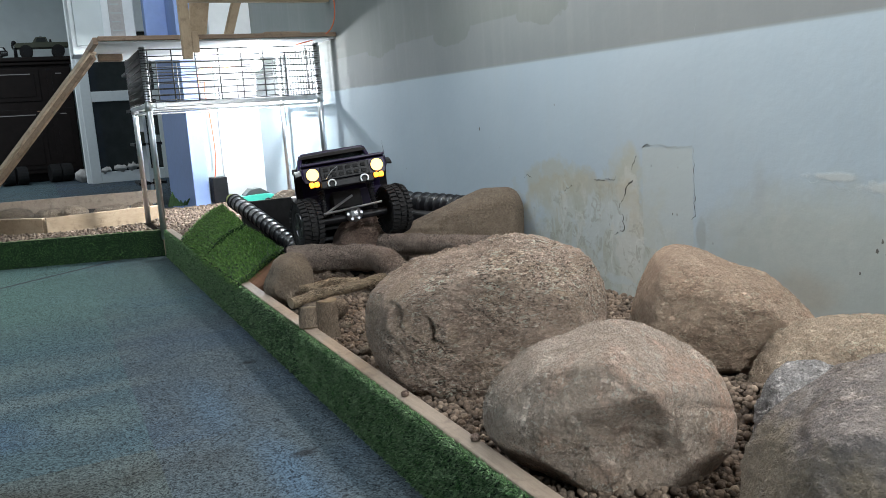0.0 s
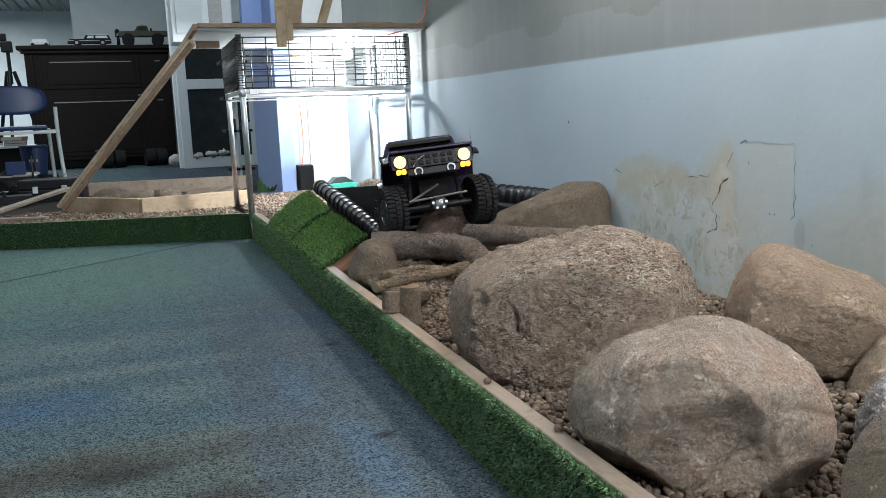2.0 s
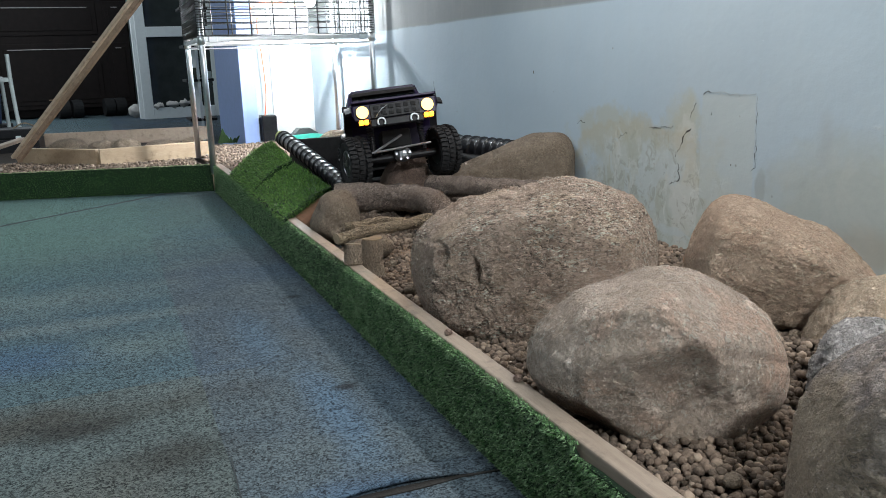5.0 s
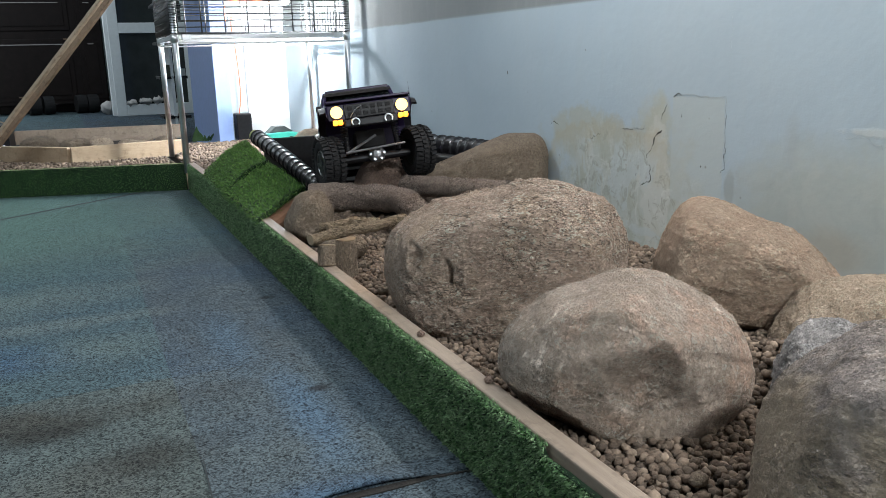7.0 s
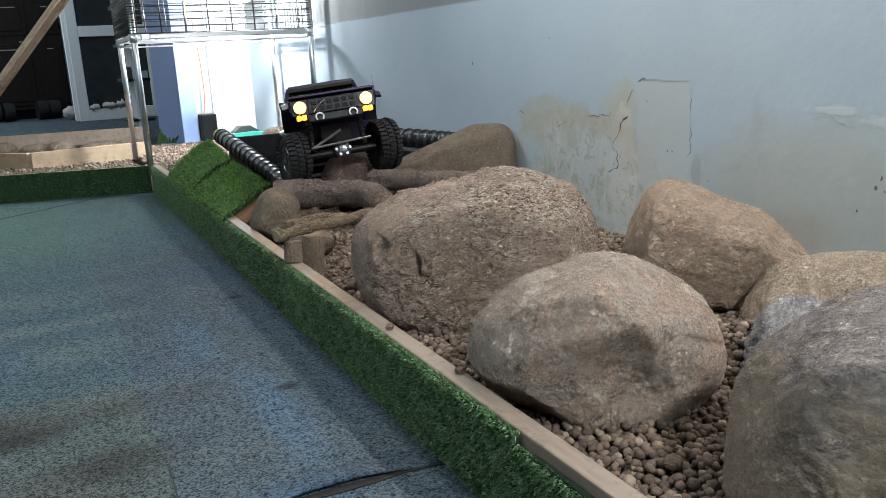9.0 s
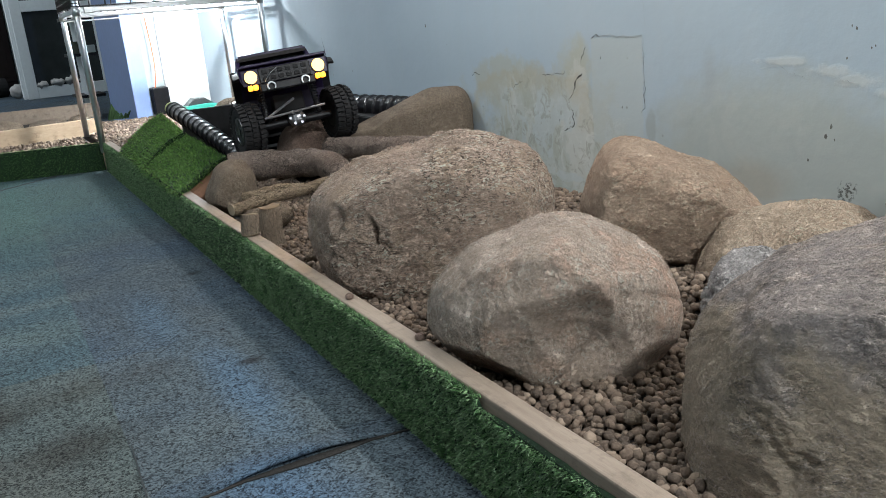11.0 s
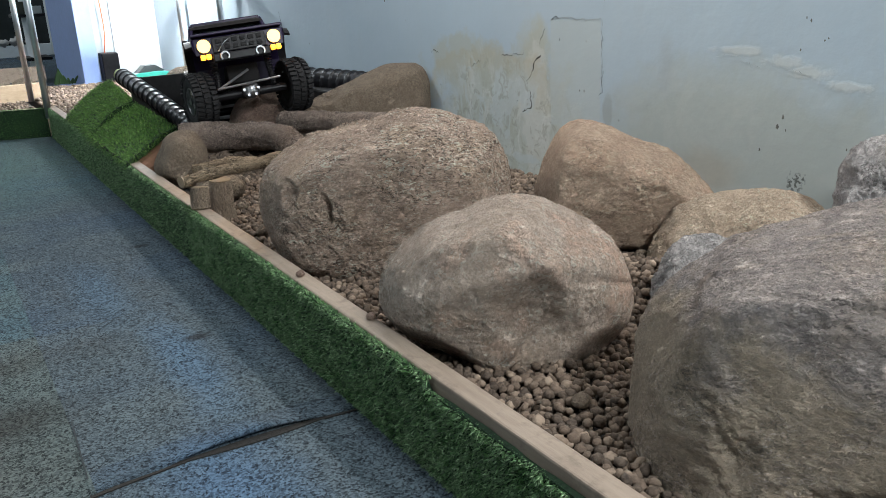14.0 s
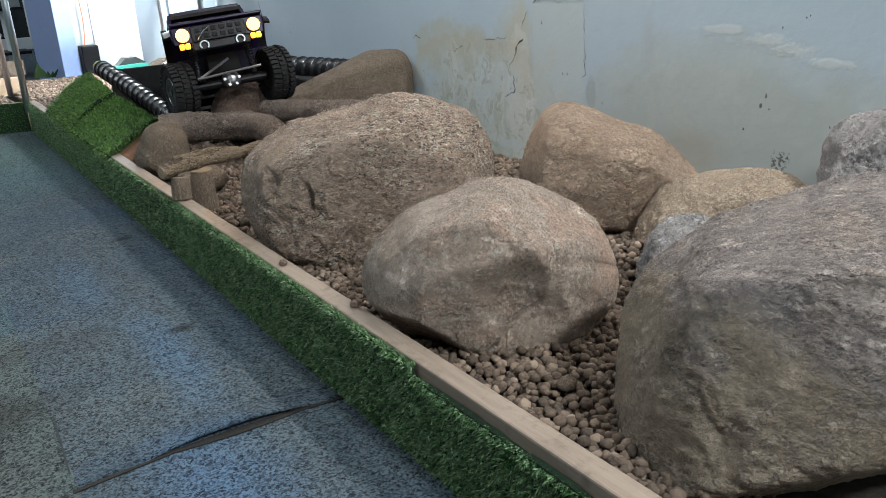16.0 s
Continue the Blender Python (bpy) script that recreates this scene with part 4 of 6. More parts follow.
stone("boulder", "large dark grey layered boulder beside the curb", (0.755, 0.227, 0.145), -58.7, 23.7,
      (0.17, 0.1888, 0.2028, 0.200, 0.1700, 0.1450, 0.1520, 0.1690, 0.17, 0.2021, 0.2206, 0.2099, 0.1758, 0.1248, 0.1507, 0.1632), 0.165, M_ROCK_C, 3,
      faces=[((-0.20, -0.60, 0.77), 0.142), ((-0.1, -0.97, -0.2), 0.158), ((-0.85, -0.5, 0.1), 0.150), ((-0.55, -0.80, -0.15), 0.162)],
      hollows=[(-0.112, 0.045, 0.012, 0.022, 0.003), (-0.045, -0.085, 0.016, 0.030, 0.004)],
      bulges=[(-0.10, -0.075, 0.035, 0.04, 0.005), (0.06, 0.03, 0.05, 0.02, 0.004)],
      cracks=[(-0.115, 0.065, -0.10, 0.03, 0.004, 0.004), (-0.075, -0.045, -0.045, -0.105, 0.003, 0.005), (-0.06, 0.06, 0.08, 0.045, 0.002, 0.005), (0.02, 0.0, 0.15, 0.02, 0.002, 0.004)],
      sharp=30, relief=1.2, grain=(0.7, 0.9, 1.4), subdiv=7, flaky=0.4)
stone("boulder", "brown wedge-shaped boulder against the stained wall", (1.058, 0.786, 0.176), -44.5, 14.1,
      (0.1612, 0.1303, 0.085, 0.0762, 0.1105, 0.1385, 0.1511, 0.15, 0.1612, 0.1685, 0.1588, 0.1359, 0.1105, 0.1427, 0.1683, 0.1682), 0.098, M_ROCK_E, 4,
      faces=[((-0.85, -0.50, 0.1), 0.142), ((0.15, -0.85, 0.50), 0.090), ((0.1, -0.9, -0.4), 0.094)],
      hollows=[(0.040, -0.085, 0.03, 0.012, 0.004), (0.035, -0.010, 0.012, 0.008, 0.002)],
      bulges=[(-0.05, 0.03, 0.05, 0.04, 0.004)], cracks=[(0.0, -0.08, 0.06, -0.055, 0.003, 0.004), (0.055, -0.03, 0.09, -0.085, 0.002, 0.004)], sharp=26, relief=1.2, subdiv=7, flaky=0.3)
stone("boulder", "low pale sandy boulder by the wall", (1.085, 0.582, 0.086), -52.8, 17.1,
      (0.1391, 0.1492, 0.1425, 0.1271, 0.1076, 0.1144, 0.1251, 0.1265, 0.1391, 0.1614, 0.1662, 0.1482, 0.1076, 0.1132, 0.1231, 0.1406), 0.092, M_ROCK_D, 5, faces=[((-0.3, -0.6, 0.74), 0.098), ((-0.7, -0.7, 0.1), 0.125)], relief=2.0, flaky=0.5, sharp=24)
stone("boulder", "small silvery grey boulder between larger ones", (0.887, 0.479, 0.111), -50.8, 20.0,
      (0.066, 0.0715, 0.0752, 0.0803, 0.0786, 0.0797, 0.0769, 0.0673, 0.066, 0.0739, 0.0784, 0.0752, 0.0786, 0.0701, 0.0702, 0.0674), 0.066, M_ROCK_K, 7, faces=[((-0.2, -0.7, 0.68), 0.066)], relief=1.8, flaky=0.4, sharp=22)
stone("boulder", "grey upright boulder leaning on the wall", (1.186, 0.397, 0.203), -62.4, 15.0,
      (0.0874, 0.0871, 0.0874, 0.0937, 0.0923, 0.0931, 0.0952, 0.096, 0.0874, 0.0984, 0.1135, 0.1114, 0.0923, 0.1022, 0.1119, 0.1046), 0.060, M_ROCK_K, 8, faces=[((-0.5, -0.7, 0.5), 0.076)],
      hollows=[(-0.072, 0.02, 0.012, 0.018, 0.006)], cracks=[(-0.07, 0.05, -0.05, -0.01, 0.005, 0.004)], relief=2.4, flaky=0.6, sharp=26)
stone("boulder", "smooth dark brown boulder behind the log", (1.088, 1.817, 0.223), -26.4, 8.2,
      (0.1753, 0.1808, 0.1703, 0.1362, 0.0923, 0.0623, 0.1106, 0.1497, 0.1753, 0.1743, 0.1505, 0.1161, 0.0923, 0.1326, 0.1548, 0.1753), 0.066, M_ROCK_G, 6, faces=[((-0.1, -0.8, 0.6), 0.070)], relief=0.7, sharp=34)
stone("boulder", "reddish rounded boulder under the model car", (0.872, 2.023, 0.192), -20.5, 8.7,
      (0.0978, 0.0831, 0.0721, 0.0672, 0.0698, 0.0815, 0.0978, 0.1137, 0.1044, 0.0872, 0.0909, 0.1082), 0.088, M_ROCK_H, 9, relief=0.8, sharp=16)
stone("boulder", "small smooth grey boulder beside the curb", (0.561, 1.752, 0.155), -15.1, 11.1,
      (0.0614, 0.0629, 0.068, 0.0591, 0.0506, 0.0479, 0.0614, 0.0675, 0.0655, 0.0791, 0.0847, 0.07), 0.060, M_ROCK_G, 10, relief=0.5, sharp=18, faces=[((-0.6, -0.7, 0.35), 0.062), ((0.55, -0.75, 0.35), 0.060)])
rock("boulder", "brown boulder beyond the black tub", (1.075, 3.60, 0.135), (0.085, 0.07, 0.075), 0, M_ROCK_G, 11, subdiv=5)

setting("gravel_floor", slab(CURB_X + CURB_T, WALL_X - 0.002, -1.2, 4.64, 0.0, 0.070), M_SOIL, "dark floor of the gravel bed")
pebble_field("gravel", scatter(0.508, 1.25, 0.05, 1.95, 0.073, 0.0110, 1, layers=2, keep=lambda x, y: not (x > 1.12 and y < 0.5) and not (x > 0.60 and y < 0.16)), 0.0118, 1, 1, "brown expanded clay pebbles filling the bed")
pebble_field("gravel", scatter(0.508, 1.25, 1.95, 4.62, 0.080, 0.0145, 2, keep=lambda x, y: not (x > 0.70 and 2.2 < y < 2.8)), 0.0165, 2, 1, "brown expanded clay pebbles round the black tub")
pebble_field("gravel", scatter(0.508, 1.25, -1.18, 0.05, 0.074, 0.0150, 3, keep=lambda x, y: not (x > 0.60 and y > -0.25)), 0.0175, 3, 1, "brown expanded clay pebbles at the bed's near end")
for x, y, r in ((0.605, 0.395, 0.0095), (0.567, 1.235, 0.013), (0.60, 1.45, 0.011), (1.0, 0.70, 0.010)):
    rock("stone", "loose reddish brown pebble stone on gravel", (x, y, 0.088), (r * 1.3, r, r * 0.7), 30, M_ROCK_G, x * 40, subdiv=3)["category"] = "stone"


for x, y in ((0.489, 0.868), (0.497, 0.662)):
    rock("stone", "single clay pebble lying on the curb board", (x, y, 0.124), (0.0068, 0.0055, 0.0048), 30, M_ROCK_H, y * 50, subdiv=3)["category"] = "stone"


def blades(name, patches, seed, material, parent, length=0.0062, width=0.0010):
    """Grass blades on patches of (corner, side, rise, normal, count)."""
    rng = np.random.RandomState(seed)
    V, F = [], []
    for o, u, w, nrm, count in patches:
        o, u, w = np.array(o), np.array(u), np.array(w)
        nrm = np.array(nrm) / np.linalg.norm(nrm)
        ab = rng.uniform(0, 1, (count, 2))
        root = o + ab[:, :1] * u + ab[:, 1:] * w
        cell = (np.floor(root / 0.0055) @ np.array((127.1, 311.7, 74.7))) % 1.0 * 43758.5
        clump = np.stack([np.sin(cell * k) for k in (1.0, 1.7, 2.3)], 1)
        tuft = rng.normal(0, 0.45, (count, 3)) + 0.35 * clump
        lean = nrm + tuft + np.array((0, 0, -0.12))
        lean /= np.linalg.norm(lean, axis=1)[:, None]
        L = length * rng.uniform(0.6, 1.35, count)[:, None] * (1 + 0.35 * np.sin(cell * 3.1))[:, None]
        side = np.cross(lean, rng.normal(0, 1, (count, 3)))
        side /= np.linalg.norm(side, axis=1)[:, None]
        side *= width * 0.5 * rng.uniform(0.7, 1.3, count)[:, None]
        mid = root + lean * L * 0.55
        tip = root + lean * L + np.array((0, 0, -1)) * L * 0.25 * rng.uniform(0, 1.5, count)[:, None]
        base = len(V) if not V else sum(len(v) for v in V)
        quad = np.stack([root - side, root + side, mid + side, mid - side, tip], 1).reshape(-1, 3)
        idx = np.arange(count) * 5 + base
        V.append(quad)
        F += [tuple(r) for r in np.stack([idx, idx + 1, idx + 2, idx + 3], 1).tolist()]
        F += [tuple(r) for r in np.stack([idx + 3, idx + 2, idx + 4], 1).tolist()]
    me = bpy.data.meshes.new(name)
    me.from_pydata(np.concatenate(V).tolist(), [], F)
    me.materials.append(material)
    ob = new(name, me)
    ob.parent = parent
    ob["kind"] = "stuff"
    return ob


curb = tagged(empty("curb", pose(0, 0, 0)), "pine board curb faced with green artificial turf", "curb")
part("board", slab(CURB_X, CURB_X + CURB_T, -1.2, 3.345, 0, CURB_H, 0.0025), M_WOOD, curb, "pale pine board")
bm = bmesh.new()
rows = []
for i in range(230):
    y = -1.2 + i * 0.02
    if y > 3.36:
        break
    e = 0.003 * noise.noise(Vector((y * 22, 0, 0))) + 0.0015 * noise.noise(Vector((y * 80, 3, 0)))
    h = (0.1065 + 2.0 * e) if y < 0.485 else (0.1165 + e)
    rows.append([bm.verts.new(p) for p in ((CURB_X - 0.006, y, 0.0), (CURB_X - 0.006, y, h - 0.002), (CURB_X - 0.001, y, h), (CURB_X - 0.001, y, 0.0))])
for a, b in zip(rows, rows[1:]):
    for k in range(4):
        bm.faces.new((a[k], b[k], b[(k + 1) % 4], a[(k + 1) % 4]))
bm.faces.new(rows[0])
bm.faces.new(reversed(rows[-1]))
part("turf", bm, M_TURF, curb, "green artificial turf strip")
blades("pile", [((CURB_X - 0.006, 0.15, 0.001), (0, 0.335, 0), (0, 0, 0.101), (-1, 0, 0.45), 20000),
                       ((CURB_X - 0.006, 0.485, 0.001), (0, 0.915, 0), (0, 0, 0.114), (-1, 0, 0.45), 46000),
                       ((CURB_X - 0.006, 1.4, 0.001), (0, 1.95, 0), (0, 0, 0.115), (-1, 0, 0.40), 34000),
                       ((CURB_X - 0.005, 0.15, 0.1020), (0, 0.335, 0), (0.004, 0, 0.002), (-0.9, 0, 0.5), 1400), ((CURB_X - 0.005, 0.485, 0.1145), (0, 0.915, 0), (0.005, 0, 0.002), (-0.5, 0, 1), 4500), ((CURB_X - 0.005, 1.4, 0.1145), (0, 1.95, 0), (0.005, 0, 0.002), (-0.5, 0, 1), 5000)], 3, M_BLADE, curb)

cross = tagged(empty("curb", pose(0.470, 3.400, 0, 0, 0, 162.7)), "low curb covered in dark green artificial turf", "curb")
part("board", slab(0.0, 2.2, -0.03, -0.004, 0, 0.112, 0.002), M_WOOD_X, cross, "pine board")
part("turf", slab(0.0, 2.2, -0.0035, 0.004, 0, 0.113, 0.002), M_TURF, cross, "dark green artificial turf")
blades("pile", [((0.0, 0.004, 0.0), (1.6, 0, 0), (0, 0, 0.112), (0, 1, 0.1), 17000), ((0.0, -0.012, 0.113), (1.6, 0, 0), (0, 0.016, 0), (0, 0.3, 1), 3000)], 4, M_BLADE_CROSS, cross)


# turf-covered pads that climb from the curb to the hose
def turf_pad(c00, c10, c11, c01, thick, arch, seed, label, density):
    """A bent pad over four corners: c00-c10 along the low side, c01-c11 along the high side."""
    c = [Vector(p) for p in (c00, c10, c11, c01)]
    bm, n = bmesh.new(), 14
    def at(u, v):
        p = c[0] * (1 - u) * (1 - v) + c[1] * u * (1 - v) + c[2] * u * v + c[3] * (1 - u) * v
        return p + Vector((0, 0, arch * math.sin(math.pi * min(1, v * 0.95)) + 0.004 * noise.noise(p * 14 + Vector((seed, 0, 0)))))
    grid = [[bm.verts.new(at(i / n, j / n)) for i in range(n + 1)] for j in range(n + 1)]
    for j in range(n):
        for i in range(n):
            bm.faces.new((grid[j][i], grid[j][i + 1], grid[j + 1][i + 1], grid[j + 1][i]))
    bmesh.ops.recalc_face_normals(bm, faces=bm.faces)
    r = bmesh.ops.extrude_face_region(bm, geom=bm.faces[:])
    bmesh.ops.translate(bm, verts=[g for g in r["geom"] if isinstance(g, bmesh.types.BMVert)], vec=(0, 0, -thick))
    bmesh.ops.recalc_face_normals(bm, faces=bm.faces)
    pad = empty("turf_pad")
    part("mat", bm, M_TURF, pad)
    pts = []
    per = density // 100
    for j in range(10):
        for i in range(10):
            p0, p1, p2 = at(i / 10, j / 10), at((i + 1) / 10, j / 10), at(i / 10, (j + 1) / 10)
            nrm = (p1 - p0).cross(p2 - p0)
            nrm = nrm if nrm.z > 0 else -nrm
            pts.append((tuple(p0), tuple(p1 - p0), tuple(p2 - p0), tuple(nrm), per))
    for k in range(10):
        p0, p1 = at(k / 10, 0), at((k + 1) / 10, 0)
        pts.append((tuple(p0 - Vector((0, 0, thick))), tuple(p1 - p0), (0, 0, thick), (-1, -0.3, 0.2), per // 2))
        p0, p1 = at(0, k / 10), at(0, (k + 1) / 10)
        pts.append((tuple(p0 - Vector((0, 0, thick))), tuple(p1 - p0), (0, 0, thick), (0, -1, 0.2), per // 2))
    blades("pile", pts, seed, M_BLADE_LIGHT, pad, 0.013, 0.0014)
    return tagged(pad, label, "turf")


turf_pad((0.470, 1.915, 0.124), (0.470, 2.45, 0.124), (0.607, 2.39, 0.212), (0.655, 2.13, 0.162), 0.016, 0.012, 5, "thick green artificial turf pad sloping onto the curb", 7000)
turf_pad((0.470, 2.41, 0.129), (0.478, 2.93, 0.124), (0.614, 2.76, 0.252), (0.598, 2.37, 0.220), 0.018, 0.016, 6, "thick green artificial turf pad beside the hose", 6000)
bm = tube([Vector((0.50, 1.955, 0.085)) * (1 - t) + Vector((0.645, 2.11, 0.125)) * t for t in (0, 0.5, 1)], 0.030, 16)
tagged(part("ridge_tile", bm, M_TERRACOTTA, smooth=False), "brown terracotta ridge tile under the turf", "tile")


# ---- logs and sticks ----
def log(name, label, pts, r, seed, material=M_BARK, rough=0.18, seg=30, ends=None):
    path = smooth_path(pts, 9)
    ob = empty(name)
    part("trunk", tube(path, (lambda t: r * (1.06 - 0.12 * t)), seg, rough, seed), material, ob, smooth=True)
    if ends:
        for k, (p, q) in enumerate(((path[0], path[1]), (path[-1], path[-2]))):
            d = (p - q).normalized()
            part("cut_end", rod(bmesh.new(), p - d * 0.001, p + d * 0.0015, r * 0.93, 20), ends, ob, "pale cut wood end")
    return tagged(ob, label, "log")


M_STUB = rock_mat("weathered_wood", (0.30, 0.225, 0.165), (0.39, 0.30, 0.225), (0.46, 0.36, 0.27), 1.4, grain=(1.3, 1.3, 0.4), strokes=0.3)
M_CUT = plain("cut_wood", (0.27, 0.20, 0.13), 0.8, 0, 0.2, 40, 0.2)
log("log", "thick grey-brown bent log across the bed", [(0.590, 1.85, 0.176), (0.65, 1.83, 0.177), (0.715, 1.80, 0.173), (0.775, 1.755, 0.174), (0.805, 1.69, 0.165), (0.818, 1.61, 0.135), (0.825, 1.54, 0.10)], 0.035, 1)
log("log", "straight grey-brown log lying behind the boulder", [(0.847, 1.824, 0.192), (0.916, 1.71, 0.196), (0.985, 1.595, 0.199), (1.061, 1.471, 0.196)], 0.026, 2)
log("log", "short thin log with a pale cut end", [(0.880, 1.86, 0.143), (0.925, 1.83, 0.146), (0.966, 1.80, 0.147)], 0.017, 3, ends=M_CUT, seg=18)
stub = log("log_stub", "upright sawn log stub standing on the curb board", [(0.490, 1.362, 0.1205), (0.491, 1.365, 0.14), (0.493, 1.368, 0.160)], 0.0185, 4, material=M_STUB, rough=0.08, ends=M_CUT)
log("log_stub", "second upright log stub standing in gravel", [(0.548, 1.415, 0.072), (0.548, 1.415, 0.11), (0.548, 1.413, 0.158)], 0.023, 5, material=M_STUB, rough=0.10, ends=M_CUT)
log("stick", "split pale stick lying across two stubs", [(0.462, 1.372, 0.174), (0.53, 1.395, 0.176), (0.61, 1.42, 0.178), (0.695, 1.445, 0.180)], 0.0120, 6, material=M_STICK, rough=0.30, seg=16, ends=M_CUT)["category"] = "stick"
stone("stone", "flat grey stone under the stick", (0.590, 1.56, 0.105), -20, 10, (0.055, 0.045, 0.035, 0.03, 0.04, 0.05, 0.055, 0.045, 0.035, 0.03, 0.035, 0.045), 0.04, M_ROCK_G, 21, relief=0.6, subdiv=5)["category"] = "stone"
log("stick", "thin broken stick behind the stub", [(0.565, 1.60, 0.145), (0.62, 1.61, 0.152), (0.69, 1.60, 0.148)], 0.010, 7, material=M_STICK, rough=0.3, seg=10, ends=M_CUT)["category"] = "stick"
log("stick", "short broken stick piece with pale end", [(0.565, 1.66, 0.135), (0.60, 1.64, 0.142), (0.66, 1.66, 0.140)], 0.013, 8, material=M_STICK, rough=0.3, seg=10, ends=M_CUT)["category"] = "stick"


# ---- black tub and corrugated hose ----
tub = tagged(empty("pond_tub"), "black plastic pond tub edged with hose", "tub")
part("base", slab(0.722, 1.235, 2.20, 2.779, 0.072, 0.104), M_TUB, tub)
part("front_side", slab(0.722, 1.235, 2.185, 2.199, 0.070, 0.150, 0.003), M_TUB, tub)
part("back_side", slab(0.68, 1.235, 2.780, 2.794, 0.070, 0.252, 0.003), M_TUB, tub)
bm = bmesh.new()
quad = [(2.1, 0.07), (2.1, 0.145), (2.779, 0.235), (2.779, 0.07)]
lo, hi = [bm.verts.new((0.700 - 0.03 * (y - 2.1), y, z)) for y, z in quad], [bm.verts.new((0.714 - 0.03 * (y - 2.1), y, z)) for y, z in quad]
bm.faces.new(lo)
bm.faces.new(reversed(hi))
for k in range(4):
    bm.faces.new((lo[k], hi[k], hi[(k + 1) % 4], lo[(k + 1) % 4]))
bmesh.ops.recalc_face_normals(bm, faces=bm.faces)
part("left_side", bm, M_TUB, tub)
part("right_side", slab(1.236, 1.250, 1.95, 2.794, 0.070, 0.228, 0.003), M_TUB, tub)
part("right_lip", slab(1.10, 1.2355, 2.02, 2.779, 0.1045, 0.222, 0.006), M_TUB, tub)


def hose(pts, r, label, pitch=0.044):
    path = smooth_path(pts, 40)
    length = sum((b - a).length for a, b in zip(path, path[1:]))
    turns = length / pitch
    def rad(t):
        s = (t * turns) % 1.0
        return r * (1.0 if s < 0.74 else 1.17 if s < 0.90 else 0.94)
    n = int(turns * 14)
    fine = []
    for i in range(n + 1):
        f = i / n * (len(path) - 1)
        k = min(int(f), len(path) - 2)
        fine.append(path[k].lerp(path[k + 1], f - k))
    ob = tagged(empty("corrugated_hose"), label, "hose")
    part("hose_wall", tube(fine, rad, 24, caps=False), M_HOSE, ob, smooth=True)
    part("bore", tube(fine, r * 0.82, 14, caps=False), M_BLACK, ob, smooth=True)
    return ob


hose([(0.694, 2.10, 0.160), (0.688, 2.30, 0.188), (0.676, 2.55, 0.224), (0.662, 2.80, 0.258)], 0.0245, "black corrugated hose along the tub edge")
hose([(1.212, 1.88, 0.232), (1.200, 2.04, 0.234), (1.155, 2.24, 0.236), (1.085, 2.50, 0.238)], 0.0350, "black corrugated hose along the wall", 0.040)
bm = bmesh.new()
rod(bm, (0.700, 2.165, 0.140), (1.02, 2.16, 0.140), 0.028, 20)
tagged(part("drain_pipe", bm, M_BLACK, smooth=False), "smooth black pipe across the tub front", "pipe")
bm = tube([Vector((0.6625, 2.79, 0.257)), Vector((0.660, 2.83, 0.262))], 0.0215, 18)
tagged(part("hose_cap", bm, M_LIME, smooth=True), "lime green cap on the hose end", "cap")


# ---- wire rack and wooden deck ----
XL, XR, YF, YR = 0.472, 1.203, 3.36, 3.98
ZB, ZT = 0.632, 0.858
rack = tagged(empty("wire_rack"), "chrome wire rack with a deep basket tier", "rack")
for x, y, z0 in ((XL, YF, 0.078), (XR, YF, 0.078), (XL + 0.008, YR, 0.085), (XR - 0.003, YR, 0.085)):
    p = part("post", rod(bmesh.new(), (x, y, z0), (x, y, 0.868), 0.0127, 20), M_CHROME, rack, smooth=True)
    part("collar", rod(bmesh.new(), (x, y, ZB - 0.022), (x, y, ZB + 0.012), 0.0165, 20), M_CHROME, p, smooth=True)
    bm = bmesh.new()
    for k in range(22):
        rod(bm, (x, y, ZB + 0.014 + k * 0.0102), (x, y, ZB + 0.017 + k * 0.0102), 0.0142, 14)
    part("groove", bm, M_WIRE, p)


def wire_panel(a, b, horizontals, verticals):
    a, b = Vector(a), Vector(b)
    for z in horizontals:
        part("wire", rod(bmesh.new(), (a.x, a.y, z), (b.x, b.y, z), 0.0024, 8), M_WIRE, rack, smooth=True)
    d = b - a
    for t in verticals:
        p = a + d * t
        part("upright_wire", rod(bmesh.new(), (p.x, p.y, horizontals[0]), (p.x, p.y, horizontals[-1]), 0.0028, 8), M_WIRE, rack, smooth=True)


HZ = [ZB + 0.012 + k * 0.0262 for k in range(9)]
wire_panel((XL, YF - 0.014, 0), (XR, YF - 0.014, 0), HZ, [k / 7.7 + 0.02 for k in range(8)])
wire_panel((XL, YR + 0.014, 0), (XR, YR + 0.014, 0), HZ, [k / 7.7 + 0.05 for k in range(8)])
wire_panel((XL - 0.014, YF, 0), (XL - 0.008, YR, 0), HZ, [k / 14 for k in range(15)])
wire_panel((XR + 0.014, YF, 0), (XR + 0.010, YR, 0), HZ, [k / 14 for k in range(15)])
for (xa, ya), (xb, yb) in (((XL, YF), (XR, YF)), ((XL, YR), (XR, YR)), ((XL, YF), (XL + 0.008, YR)), ((XR, YF), (XR, YR))):
    part("rail", beam((xa, ya, ZB), (xb, yb, ZB), 0.012, 0.020, 0.003), M_CHROME, rack)
    part("rail", beam((xa, ya, ZB - 0.026), (xb, yb, ZB - 0.026), 0.007, 0.007, 0.002), M_CHROME, rack)
for k in range(24):
    x = XL + 0.02 + k * 0.030
    part("floor_wire", rod(bmesh.new(), (x, YF, ZB + 0.008), (x, YR, ZB + 0.008), 0.0022, 8), M_WIRE, rack, smooth=True)
